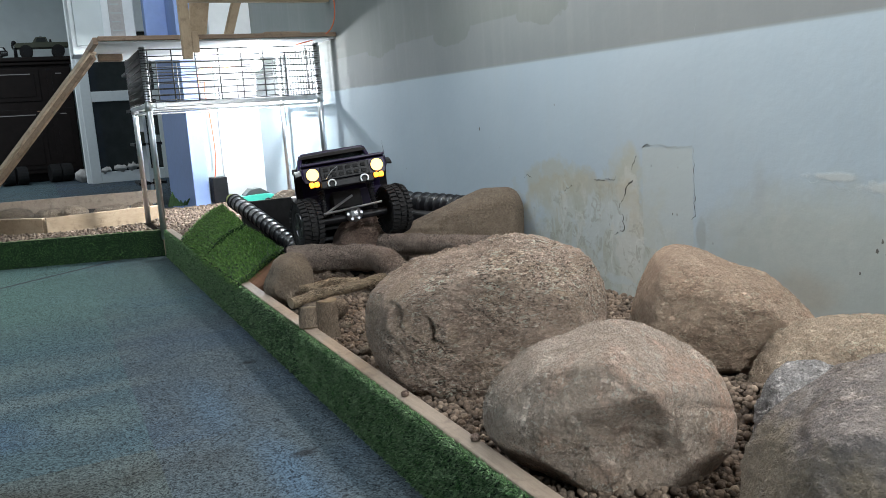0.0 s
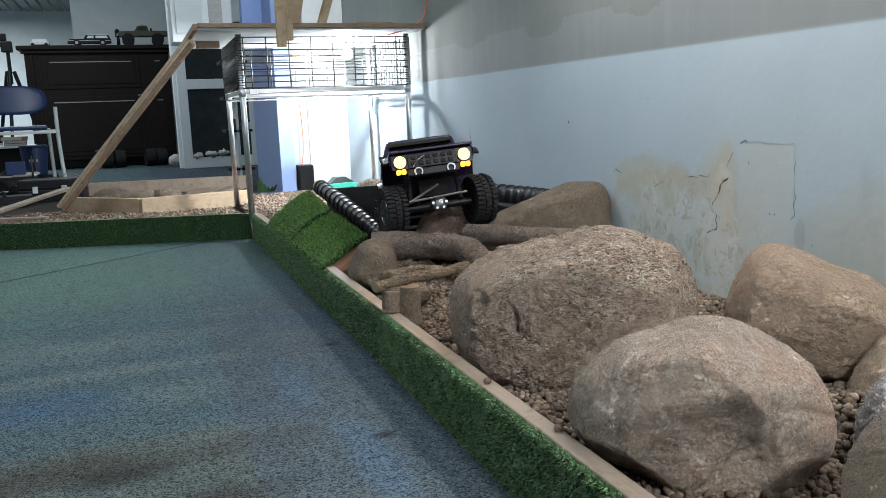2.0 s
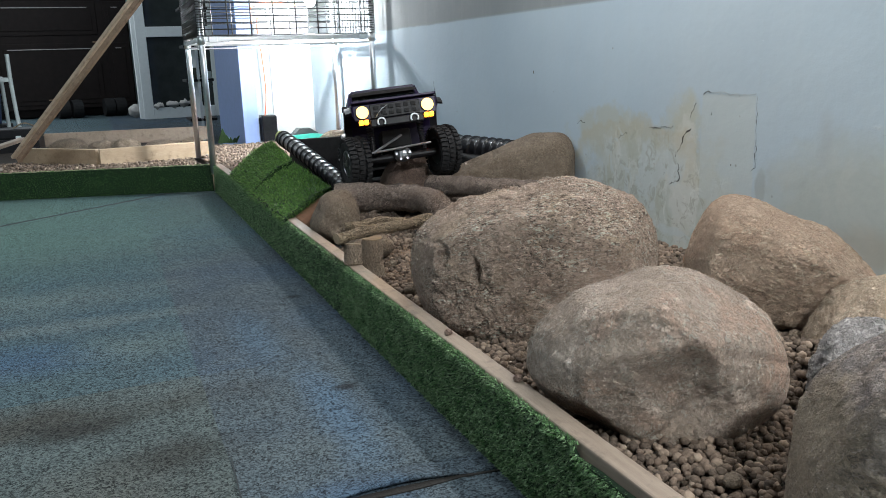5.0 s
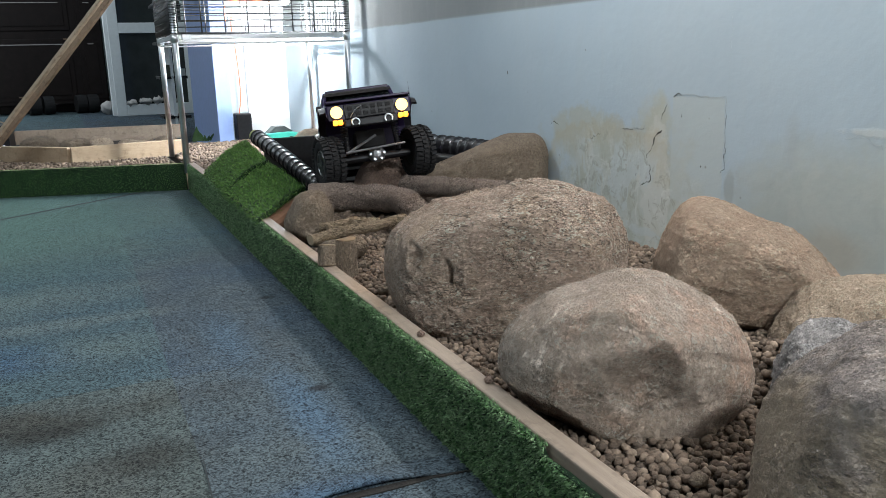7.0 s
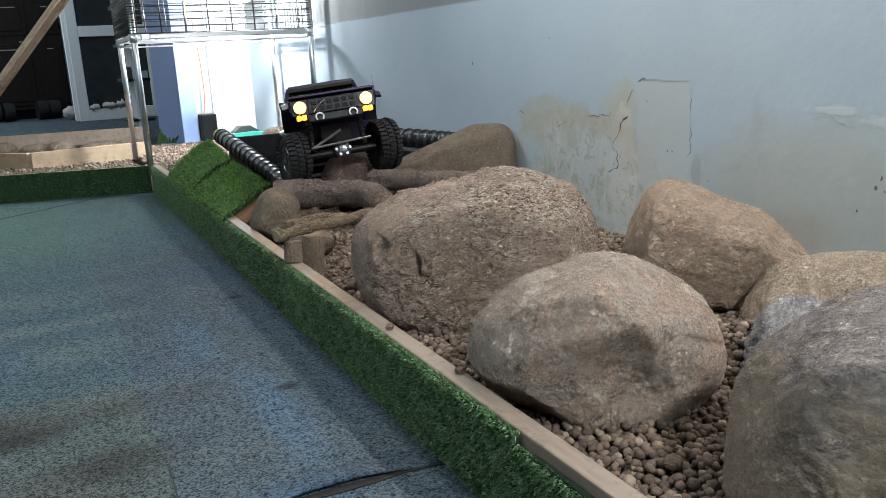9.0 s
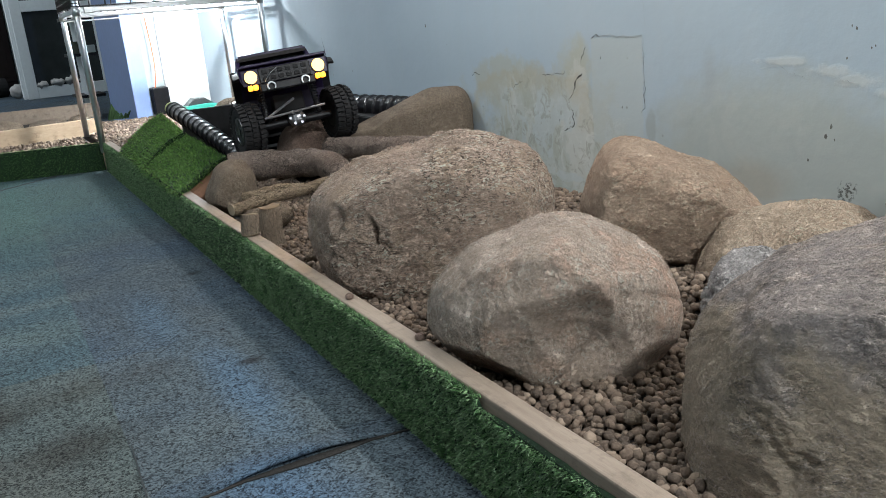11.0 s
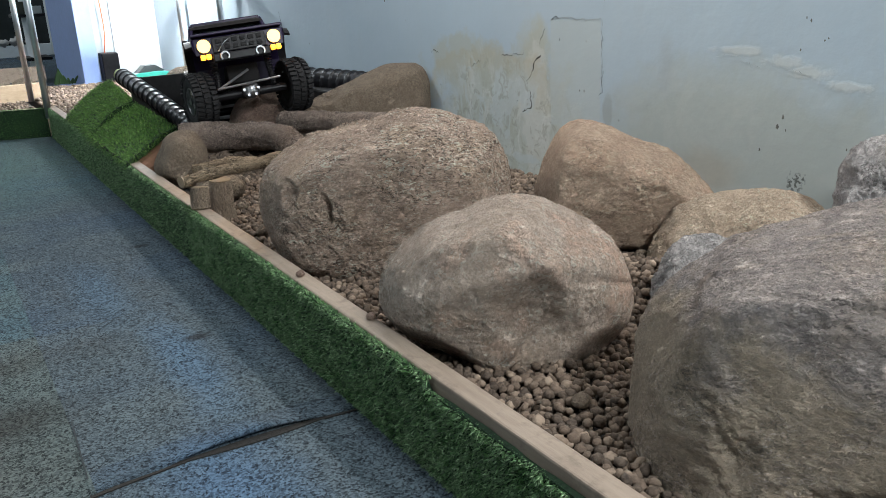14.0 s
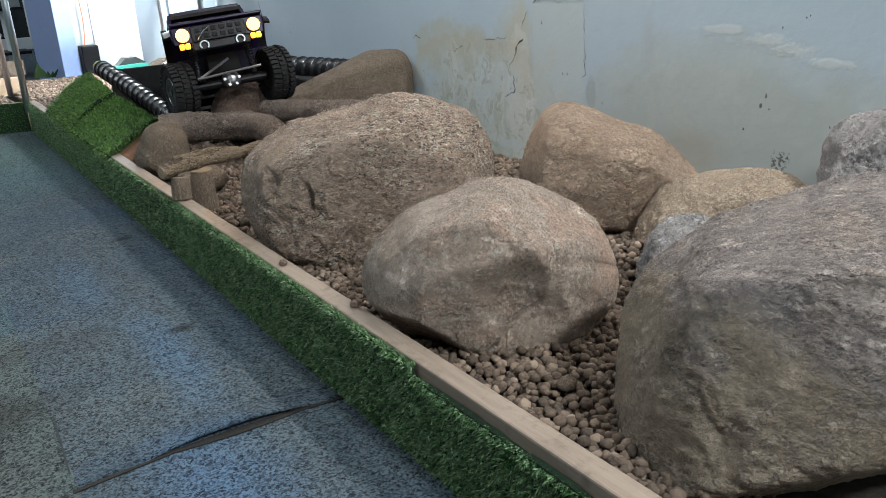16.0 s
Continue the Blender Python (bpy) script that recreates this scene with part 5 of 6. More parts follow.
for x in (XL + 0.045, XR - 0.045):
    part("clip", slab(x - 0.018, x + 0.018, YF - 0.016, YF - 0.008, ZB - 0.014, ZB + 0.012, 0.003), M_CHROME, rack)

deck = tagged(empty("wooden_deck"), "white board deck with timber framing above", "deck")
part("board", slab(0.300, WALL_X - 0.004, 3.225, 4.15, 0.872, 0.890, 0.002), M_WHITE, deck, "white laminated board")
part("front_edge", slab(0.300, WALL_X - 0.004, 3.205, 3.2245, 0.879, 0.896, 0.002), M_OLDWOOD, deck, "brown timber edge strip")
part("left_edge", slab(0.282, 0.2995, 3.205, 4.15, 0.866, 0.892, 0.002), M_OLDWOOD, deck, "brown timber edge strip")
part("upright", slab(0.603, 0.640, 3.168, 3.2045, 0.800, 1.60, 0.002), M_WOOD_Z, deck, "pale timber upright")
part("upright_block", slab(0.6405, 0.668, 3.172, 3.2045, 0.825, 0.905, 0.002), M_WOOD_Z, deck, "timber block")
part("cross_beam", slab(0.6405, WALL_X - 0.004, 3.26, 3.295, 1.030, 1.072, 0.002), M_WOOD_X, deck, "timber cross beam")
part("brace", beam((0.80, 3.34, 1.50), (0.735, 3.62, 0.89), 0.085, 0.018), M_WOOD_Z, deck, "timber brace")
part("brace", beam((0.955, 3.33, 1.30), (0.865, 3.60, 0.89), 0.040, 0.018), M_WOOD_Z, deck, "timber brace")
part("slab_block", slab(0.965, 1.125, 3.30, 3.36, 0.891, 0.912, 0.003), M_OLDWOOD, deck, "offcut block")
part("corner_block", slab(0.330, 0.43, 3.70, 3.76, 0.842, 0.871, 0.003), M_OLDWOOD, deck, "timber block")
part("panel", slab(0.665, 0.80, 3.40, 3.415, 1.073, 1.6, 0.002), M_WOOD_Z, deck, "plywood panel")

ramp_ob = tagged(empty("ramp"), "narrow sloping timber ramp up to the deck", "ramp")
part("ramp_board", beam((-0.345, 4.24, 0.125), (0.298, 3.56, 0.872), 0.046, 0.016, 0.002), M_RAMP, ramp_ob, "weathered pale ramp board")
part("ramp_edge", beam((-0.330, 4.20, 0.112), (0.300, 3.535, 0.848), 0.020, 0.022, 0.002), M_OLDWOOD, ramp_ob, "dark side strip")
for t in (0.35, 0.68):
    p = Vector((-0.345, 4.24, 0.125)).lerp(Vector((0.298, 3.56, 0.872)), t)
    part("ramp_joint", beam(p + Vector((-0.03, -0.02, 0.010)), p + Vector((0.03, 0.02, 0.010)), 0.004, 0.004, 0), M_OLDWOOD, ramp_ob)


def plank(label, a, b, h, t, material=M_WOOD_X):
    return tagged(part("plank", beam((*a, 0.07 + h / 2), (*b, 0.07 + h / 2), t, h, 0.003), material), label, "plank")


plank("new pine plank edging the gravel", (-0.34, 4.45), (0.022, 4.085), 0.082, 0.022)
plank("new pine plank edging the gravel", (0.03, 4.072), (0.56, 4.15), 0.082, 0.022)
plank("pale pine plank behind the gravel", (-0.42, 5.42), (0.70, 5.22), 0.085, 0.022, M_WOOD)
tagged(part("plank", beam((-0.70, 4.22, 0.10), (-0.36, 5.05, 0.155), 0.045, 0.018, 0.003), M_WOOD), "loose pine plank lying aslant", "plank")
tagged(part("plank", beam((-0.75, 3.88, 0.122), (-0.36, 3.74, 0.124), 0.03, 0.012, 0.003), M_WOOD), "thin pine batten on the turf curb", "plank")
setting("gravel_floor_west", slab(-0.9, 0.476, 3.9, 5.4, 0.0, 0.066), M_SOIL)
setting("gravel_floor_mid", slab(0.16, 0.476, 3.52, 3.899, 0.0, 0.066), M_SOIL)
setting("gravel_floor_inner", slab(-0.25, 0.159, 3.66, 3.899, 0.0, 0.066), M_SOIL)
pebble_field("gravel", scatter(-0.7, 0.475, 3.40, 4.45, 0.074, 0.0155, 12, keep=lambda x, y: y > 3.400 + (0.47 - x) * 0.3115 + 0.048 and y < 4.06 + max(0, 0.02 - x) * 1.0 - (0.0 if x < 0.02 else 0.0)), 0.0165, 12, 1, "brown clay pebbles behind the turf curb")
for x, y, rx, rz in ((0.06, 4.55, 0.085, 0.045), (0.17, 4.5, 0.07, 0.05), (0.36, 4.55, 0.10, 0.035), (-0.12, 4.7, 0.10, 0.05), (0.52, 4.6, 0.06, 0.035)):
    rock("boulder", "dark flat stone lying behind the plank", (x, y, 0.085 + rz * 0.6), (rx, rx * 0.8, rz), 20, M_ROCK_G, x * 31 + 7, subdiv=4)

bulb = tagged(empty("hanging_bulb"), "bare glowing bulb hung under the deck", "lamp")
bm = bmesh.new()
bmesh.ops.create_uvsphere(bm, u_segments=20, v_segments=14, radius=0.026, matrix=pose(1.02, 3.70, 0.805))
part("glass", bm, M_BULB, bulb, "glowing bulb glass", smooth=True)
part("socket", rod(bmesh.new(), (1.02, 3.70, 0.829), (1.02, 3.70, 0.871), 0.014, 14), M_BRIGHT, bulb, "white lamp socket")
for ob in bulb.children:
    ob.visible_shadow = False


def cable(label, pts, r=0.003, material=M_ORANGE):
    return tagged(part("cable", tube(smooth_path(pts, 8), r, 8), material, smooth=True), label, "cable")


cable("orange power cable hanging by the pier", [(0.945, 4.64, 0.79), (0.938, 4.64, 0.72), (0.950, 4.64, 0.60), (0.957, 4.63, 0.45), (0.955, 4.63, 0.32), (0.930, 4.63, 0.17)])
cable("orange power cable looped inside the basket", [(1.0, 3.9, 0.80), (0.90, 3.95, 0.815), (0.80, 3.97, 0.805), (0.79, 3.97, 0.72)])
cable("thin red cable from deck to wall", [(1.245, 3.20, 1.30), (1.247, 3.19, 1.08), (1.243, 3.19, 0.95), (1.20, 3.215, 0.885), (1.12, 3.40, 0.862)], 0.0025)
cable("thin red cable along the wall", [(1.248, 3.2, 1.075), (1.249, 2.9, 1.085), (1.249, 2.5, 1.12)], 0.0025)
tagged(part("equipment_box", slab(0.918, 1.005, 4.60, 4.70, 0.085, 0.235, 0.006), M_BLACK), "small black box at the wall pier", "box")


# ---- model cars ----
def lathe(profile, seg=28, axis="x"):
    """A turned body from (offset along the axis, radius) pairs."""
    bm = bmesh.new()
    rings = []
    for o, r in profile:
        rings.append([bm.verts.new((o, r * math.cos(2 * math.pi * k / seg), r * math.sin(2 * math.pi * k / seg))) for k in range(seg)])
    for a, b in zip(rings, rings[1:]):
        for k in range(seg):
            bm.faces.new((a[k], a[(k + 1) % seg], b[(k + 1) % seg], b[k]))
    bm.faces.new(rings[0])
    bm.faces.new(reversed(rings[-1]))
    bmesh.ops.recalc_face_normals(bm, faces=bm.faces)
    return bm


def wheel(parent, x, y, z, R=0.068, W=0.052, steer=0.0, side=1):
    hub = part("wheel", lathe([(-W * 0.42, R * 0.50), (-W * 0.30, R * 0.52), (W * 0.30, R * 0.52), (W * 0.42, R * 0.50)], 24), M_BLACK, parent)
    hub.matrix_local = pose(x, y, z, 0, 0, steer)
    bm = lathe([(-W * 0.40, R * 0.50), (-W * 0.48, R * 0.62), (-W * 0.50, R * 0.80), (-W * 0.42, R * 0.93), (0, R * 0.945), (W * 0.42, R * 0.93), (W * 0.50, R * 0.80), (W * 0.48, R * 0.62), (W * 0.40, R * 0.50)], 40)
    n = 34
    for k in range(n):
        a = 2 * math.pi * k / n
        for row, (cx, wx, da) in enumerate(((-0.31, 0.30, 0.0), (-0.02, 0.22, 0.5), (0.31, 0.30, 0.0))):
            aa = a + da * 2 * math.pi / n
            m = pose(0, 0, 0, math.degrees(aa), 0, 0) @ pose(cx * W * 1.2, 0, R * 0.955, 0, (-18 if row == 0 else 18 if row == 2 else 0), 8 * (row - 1))
            box(bm, -wx * W / 2 * 1.1, wx * W / 2 * 1.1, -R * 0.058, R * 0.058, -R * 0.05, R * 0.050, 0, m)
    part("tyre", bm, M_RUBBER, hub, "black knobbly rubber tyre")
    bm = bmesh.new()
    s = side
    for k in range(5):
        a = 2 * math.pi * k / 5
        for da in (-0.13, 0.13):
            p = Vector((s * W * 0.36, math.cos(a + da) * R * 0.12, math.sin(a + da) * R * 0.12))
            q = Vector((s * W * 0.41, math.cos(a + da * 0.8) * R * 0.47, math.sin(a + da * 0.8) * R * 0.47))
            rod(bm, p, q, R * 0.045, 6)
    rod(bm, (s * W * 0.30, 0, 0), (s * W * 0.46, 0, 0), R * 0.13, 12)
    for k in range(20):
        a, b = 2 * math.pi * k / 20, 2 * math.pi * (k + 1) / 20
        rod(bm, (s * W * 0.42, math.cos(a) * R * 0.49, math.sin(a) * R * 0.49), (s * W * 0.42, math.cos(b) * R * 0.49, math.sin(b) * R * 0.49), R * 0.028, 6)
    part("rim", bm, M_WIRE, hub, "dull steel spoked rim")
    return hub


def side_profile(points, half, bevel=0.004):
    """A body cut to a side outline of (y, z) points and half metres to each side."""
    bm = bmesh.new()
    a = [bm.verts.new((-half, y, z)) for y, z in points]
    b = [bm.verts.new((half, y, z)) for y, z in points]
    n = len(points)
    fa, fb = bm.faces.new(a), bm.faces.new(reversed(b))
    for k in range(n):
        bm.faces.new((a[k], b[k], b[(k + 1) % n], a[(k + 1) % n]))
    bmesh.ops.recalc_face_normals(bm, faces=bm.faces)
    if bevel:
        es = list(fa.edges) + list(fb.edges)
        bmesh.ops.bevel(bm, geom=es, offset=bevel, segments=2, affect="EDGES", profile=0.6)
    bmesh.ops.triangulate(bm, faces=[f for f in bm.faces if len(f.verts) > 4])
    return bm


def arch(cy, r, a0, a1, n=9, cz=0.0):
    return [(cy + r * math.cos(radians(a0 + (a1 - a0) * k / n)), cz + r * math.sin(radians(a0 + (a1 - a0) * k / n))) for k in range(n + 1)]


def crawler(where):
    car = tagged(empty("model_truck", where), "dark purple model off-road truck, lights on, on logs", "model car")
    WB, TR = 0.36, 0.121
    for x in (-TR, TR):
        wheel(car, x, 0.0, 0.0, steer=13, side=1 if x > 0 else -1)
        wheel(car, x, WB, 0.0, side=1 if x > 0 else -1)
    # lower body with wheel arches
    pts = [(-0.066, 0.112), (-0.066, 0.150), (-0.052, 0.158), (0.12, 0.166), (0.472, 0.164), (0.480, 0.075)]
    pts += arch(WB, 0.082, 8, 172, 9, 0.062)
    pts += [(0.272, 0.050), (0.088, 0.050)] + arch(0.0, 0.084, 4, 140, 9, 0.070)
    part("body", side_profile(pts, 0.114, 0.006), M_BODY, car, "glossy dark purple bodywork")
    hood = side_profile([(-0.070, 0.156), (-0.066, 0.163), (0.118, 0.171), (0.122, 0.160)], 0.112, 0.003)
    part("bonnet", hood, M_BODY, car)
    part("bonnet_lip", slab(-0.112, 0.112, -0.072, -0.064, 0.156, 0.163, 0.002), M_BODY, car)
    # front end
    part("grille", slab(-0.066, 0.066, -0.0695, -0.0655, 0.112, 0.149, 0.002), M_BLACK, car, "black slotted grille")
    for row in range(2):
        for k in range(6):
            x = -0.050 + k * 0.020
            part("grille_slot", slab(x - 0.0065, x + 0.0065, -0.0725, -0.0690, 0.118 + row * 0.016, 0.128 + row * 0.016, 0.001), M_TUB, car)
    for x in (-0.0865, 0.0865):
        bezel = part("headlight", rod(bmesh.new(), (x, -0.064, 0.131), (x, -0.072, 0.131), 0.0175, 24), M_BLACK, car, "round headlight")
        part("lens", rod(bmesh.new(), (x, -0.0705, 0.131), (x, -0.0745, 0.131), 0.0162, 24), M_HEAD, bezel, "glowing warm lens")
        for dx in (-0.0068, 0.0068):
            part("indicator", slab(x + dx - 0.0062, x + dx + 0.0062, -0.080, -0.066, 0.0975, 0.1105, 0.003), M_AMBER, car, "glowing amber indicator")
    bm = slab(-0.070, 0.070, -0.084, -0.066, 0.088, 0.108, 0.003)
    part("bumper", bm, M_BLACK, car)
    for x in (-0.042, 0.045):
        bm = bmesh.new()
        for k in range(10):
            a, b = math.pi * 1.5 * k / 10 - 0.8, math.pi * 1.5 * (k + 1) / 10 - 0.8
            rod(bm, (x + 0.010 * math.cos(a), -0.090, 0.098 + 0.010 * math.sin(a)), (x + 0.010 * math.cos(b), -0.090, 0.098 + 0.010 * math.sin(b)), 0.0025, 6)
        part("shackle", bm, M_SILVER, car, "silver tow shackle")
    # fender flares
    for x in (-0.114, 0.114):
        for cy, cz, r in ((0.0, 0.070, 0.084), (WB, 0.062, 0.082)):
            bm = bmesh.new()
            dx = 0.016 if x > 0 else -0.016
            rows = []
            for y0, z0 in arch(cy, r, -2, 178 if cy else 132, 12, cz):
                o = Vector((0, y0 - cy, z0 - cz)).normalized() * 0.006
                rows.append([bm.verts.new(p) for p in (Vector((x * 0.97, y0, z0)), Vector((x + dx, y0, z0 - 0.003)), Vector((x + dx, y0, z0 - 0.003)) + o, Vector((x * 0.97, y0, z0)) + o)])
            for p, q in zip(rows, rows[1:]):
                for k in range(4):
                    bm.faces.new((p[k], p[(k + 1) % 4], q[(k + 1) % 4], q[k]))
            bm.faces.new(rows[0])
            bm.faces.new(reversed(rows[-1]))
            bmesh.ops.recalc_face_normals(bm, faces=bm.faces)
            part("fender_flare", bm, M_BLACK, car)
        part("sill_strip", slab(min(x, x * 1.02), max(x, x * 1.02), 0.10, 0.262, 0.060, 0.068, 0.001), M_SILVER, car, "silver side strip")
        part("side_stripe", slab(min(x, x * 1.008), max(x, x * 1.008), 0.13, 0.46, 0.142, 0.148, 0.0), M_SILVER, car, "pale side stripe")
        part("door_badge", slab(min(x, x * 1.02), max(x, x * 1.02), 0.155, 0.180, 0.085, 0.125, 0.004), M_YELLOW, car, "yellow oval badge")
    # cabin
    cw, cr = 0.106, 0.092
    base, ztop = 0.165, 0.230
    def cab(x, y, top):
        k = (cr if top else cw) * (1 if x > 0 else -1)
        return (k, y, ztop if top else base)
    pillars = ((0.122, 0.165), (0.235, 0.240), (0.345, 0.345), (0.465, 0.450))
    for s in (-1, 1):
        for yb, yt in pillars:
            part("pillar", beam(cab(s, yb, False), cab(s, yt, True), 0.010, 0.009, 0.001), M_BODY, car)
        for (yb0, yt0), (yb1, yt1) in zip(pillars, pillars[1:]):
            bm = bmesh.new()
            vs = [bm.verts.new(Vector(p) * 1.0) for p in (cab(s, yb0, False), cab(s, yb1, False), cab(s, yt1, True), cab(s, yt0, True))]
            f = bm.faces.new(vs)
            r = bmesh.ops.extrude_face_region(bm, geom=[f])
            bmesh.ops.translate(bm, verts=[g for g in r["geom"] if isinstance(g, bmesh.types.BMVert)], vec=(-0.0015 * s, 0, 0))
            bmesh.ops.recalc_face_normals(bm, faces=bm.faces)
            part("side_window", bm, M_PANE, car, "clear side window")
    roof = bmesh.new()
    rows = []
    for y, lift in ((0.150, -0.004), (0.165, 0.004), (0.24, 0.008), (0.36, 0.008), (0.445, 0.004), (0.468, -0.006)):
        rows.append([roof.verts.new((cr * 1.06 * u, y, ztop + lift - (0.004 if abs(u) > 0.9 else 0))) for u in (-1, -0.85, -0.4, 0, 0.4, 0.85, 1)] + [roof.verts.new((cr * 1.06 * u, y, ztop - 0.012)) for u in (1, -1)])
    for a, b in zip(rows, rows[1:]):
        for k in range(9):
            roof.faces.new((a[k], a[(k + 1) % 9], b[(k + 1) % 9], b[k]))
    roof.faces.new(rows[0])
    roof.faces.new(reversed(rows[-1]))
    bmesh.ops.recalc_face_normals(roof, faces=roof.faces)
    part("roof", roof, M_SOFTTOP, car, "matt black soft top", smooth=False)
    part("windscreen_header", beam(cab(-1, 0.162, True), cab(1, 0.162, True), 0.012, 0.012, 0.002), M_BODY, car)
    part("windscreen_sill", beam(cab(-1, 0.122, False), cab(1, 0.122, False), 0.012, 0.010, 0.002), M_BODY, car)
    bm = bmesh.new()
    vs = [bm.verts.new(p) for p in (cab(-1, 0.124, False), cab(1, 0.124, False), cab(1, 0.163, True), cab(-1, 0.163, True))]
    f = bm.faces.new(vs)
    r = bmesh.ops.extrude_face_region(bm, geom=[f])
    bmesh.ops.translate(bm, verts=[g for g in r["geom"] if isinstance(g, bmesh.types.BMVert)], vec=(0, 0.0015, 0))
    bmesh.ops.recalc_face_normals(bm, faces=bm.faces)
    part("windscreen", bm, M_PANE, car, "clear windscreen")
    part("rear_panel", slab(-0.10, 0.10, 0.455, 0.466, 0.165, 0.224, 0.003), M_SOFTTOP, car)
    part("seat", slab(-0.075, -0.02, 0.25, 0.27, 0.12, 0.195, 0.008), M_BLACK, car)
    part("seat", slab(0.02, 0.075, 0.25, 0.27, 0.12, 0.195, 0.008), M_BLACK, car)
    for s in (-1, 1):
        part("mirror", slab(s * 0.118 - 0.008, s * 0.118 + 0.008, 0.125, 0.133, 0.172, 0.190, 0.003), M_BLACK, car)
    # running gear
    part("chassis", slab(-0.040, 0.040, 0.0, 0.44, 0.040, 0.088, 0.004), M_TUB, car)
    for y in (0.0, WB):
        part("axle", rod(bmesh.new(), (-TR + 0.02, y, 0), (TR - 0.02, y, 0), 0.011, 14), M_BLACK, car)
    diff = bmesh.new()
    bmesh.ops.create_uvsphere(diff, u_segments=16, v_segments=10, radius=0.024, matrix=pose(0.008, -0.010, 0.004) @ Matrix.Diagonal((1, 0.8, 0.9, 1)))
    for k in range(6):
        a = 2 * math.pi * k / 6
        rod(diff, (0.008 + 0.018 * math.cos(a), -0.026, 0.004 + 0.017 * math.sin(a)), (0.008 + 0.018 * math.cos(a), -0.034, 0.004 + 0.017 * math.sin(a)), 0.004, 6)
    part("diff_cover", diff, M_SILVER, car, "silver differential cover")
    part("track_rod", rod(bmesh.new(), (-0.075, -0.040, 0.014), (0.085, -0.040, 0.022), 0.0032, 8), M_SILVER, car, "silver steering rod")
    part("drag_link", rod(bmesh.new(), (-0.070, -0.038, 0.014), (0.010, -0.040, 0.052), 0.0032, 8), M_SILVER, car, "silver steering rod")
    for s in (-1, 1):
        part("shock", rod(bmesh.new(), (s * 0.070, -0.012, 0.010), (s * 0.064, -0.004, 0.095), 0.007, 10), M_BLACK, car)
        bm = bmesh.new()
        for k in range(9):
            z = 0.030 + k * 0.007
            rod(bm, (s * 0.069, -0.010, z), (s * 0.069, -0.010, z + 0.002), 0.0095, 12)
        part("spring", bm, M_BLACK, car)
        part("link", rod(bmesh.new(), (s * 0.045, 0.0, -0.004), (s * 0.030, 0.16, 0.040), 0.0035, 8), M_SILVER, car)
    for ob in car.children:
        if ob.name.split(".")[0] not in ("wheel", "axle", "diff_cover", "track_rod", "drag_link", "shock", "spring", "link"):
            ob.location.z -= 0.013
    bm = tube(smooth_path([(-0.055, -0.09, 0.098), (-0.04, -0.098, 0.115), (-0.022, -0.10, 0.125)], 5), 0.0012, 6)
    part("aerial", bm, M_SILVER, car)
    for x in (-0.0865, 0.0865):
        beam_lamp = bpy.data.lights.new("headlight_beam", "SPOT")
        beam_lamp.energy, beam_lamp.color, beam_lamp.shadow_soft_size = 2.2, (1.0, 0.55, 0.22), 0.012
        beam_lamp.spot_size, beam_lamp.spot_blend = radians(130), 0.8
        new("headlight_beam", beam_lamp).matrix_world = where @ look((x, -0.082, 0.116), (x, -0.40, 0.02))
    return car


crawler(pose(0.785, 1.885, 0.268, -14, -5, -12))


def side_x(prof, L, h, half, z0):
    """A side profile in shares of length and height, given a width along y."""
    bm = bmesh.new()
    lo, hi = [bm.verts.new((x * L, -half, z0 + z * h)) for x, z in prof], [bm.verts.new((x * L, half, z0 + z * h)) for x, z in prof]
    bm.faces.new(lo)
    bm.faces.new(reversed(hi))
    for k in range(len(prof)):
        q = (k + 1) % len(prof)
        bm.faces.new((lo[k], hi[k], hi[q], lo[q]))
    bmesh.ops.recalc_face_normals(bm, faces=bm.faces)
    bmesh.ops.bevel(bm, geom=bm.edges[:], offset=0.006 * L, segments=1, affect="EDGES")
    return bm


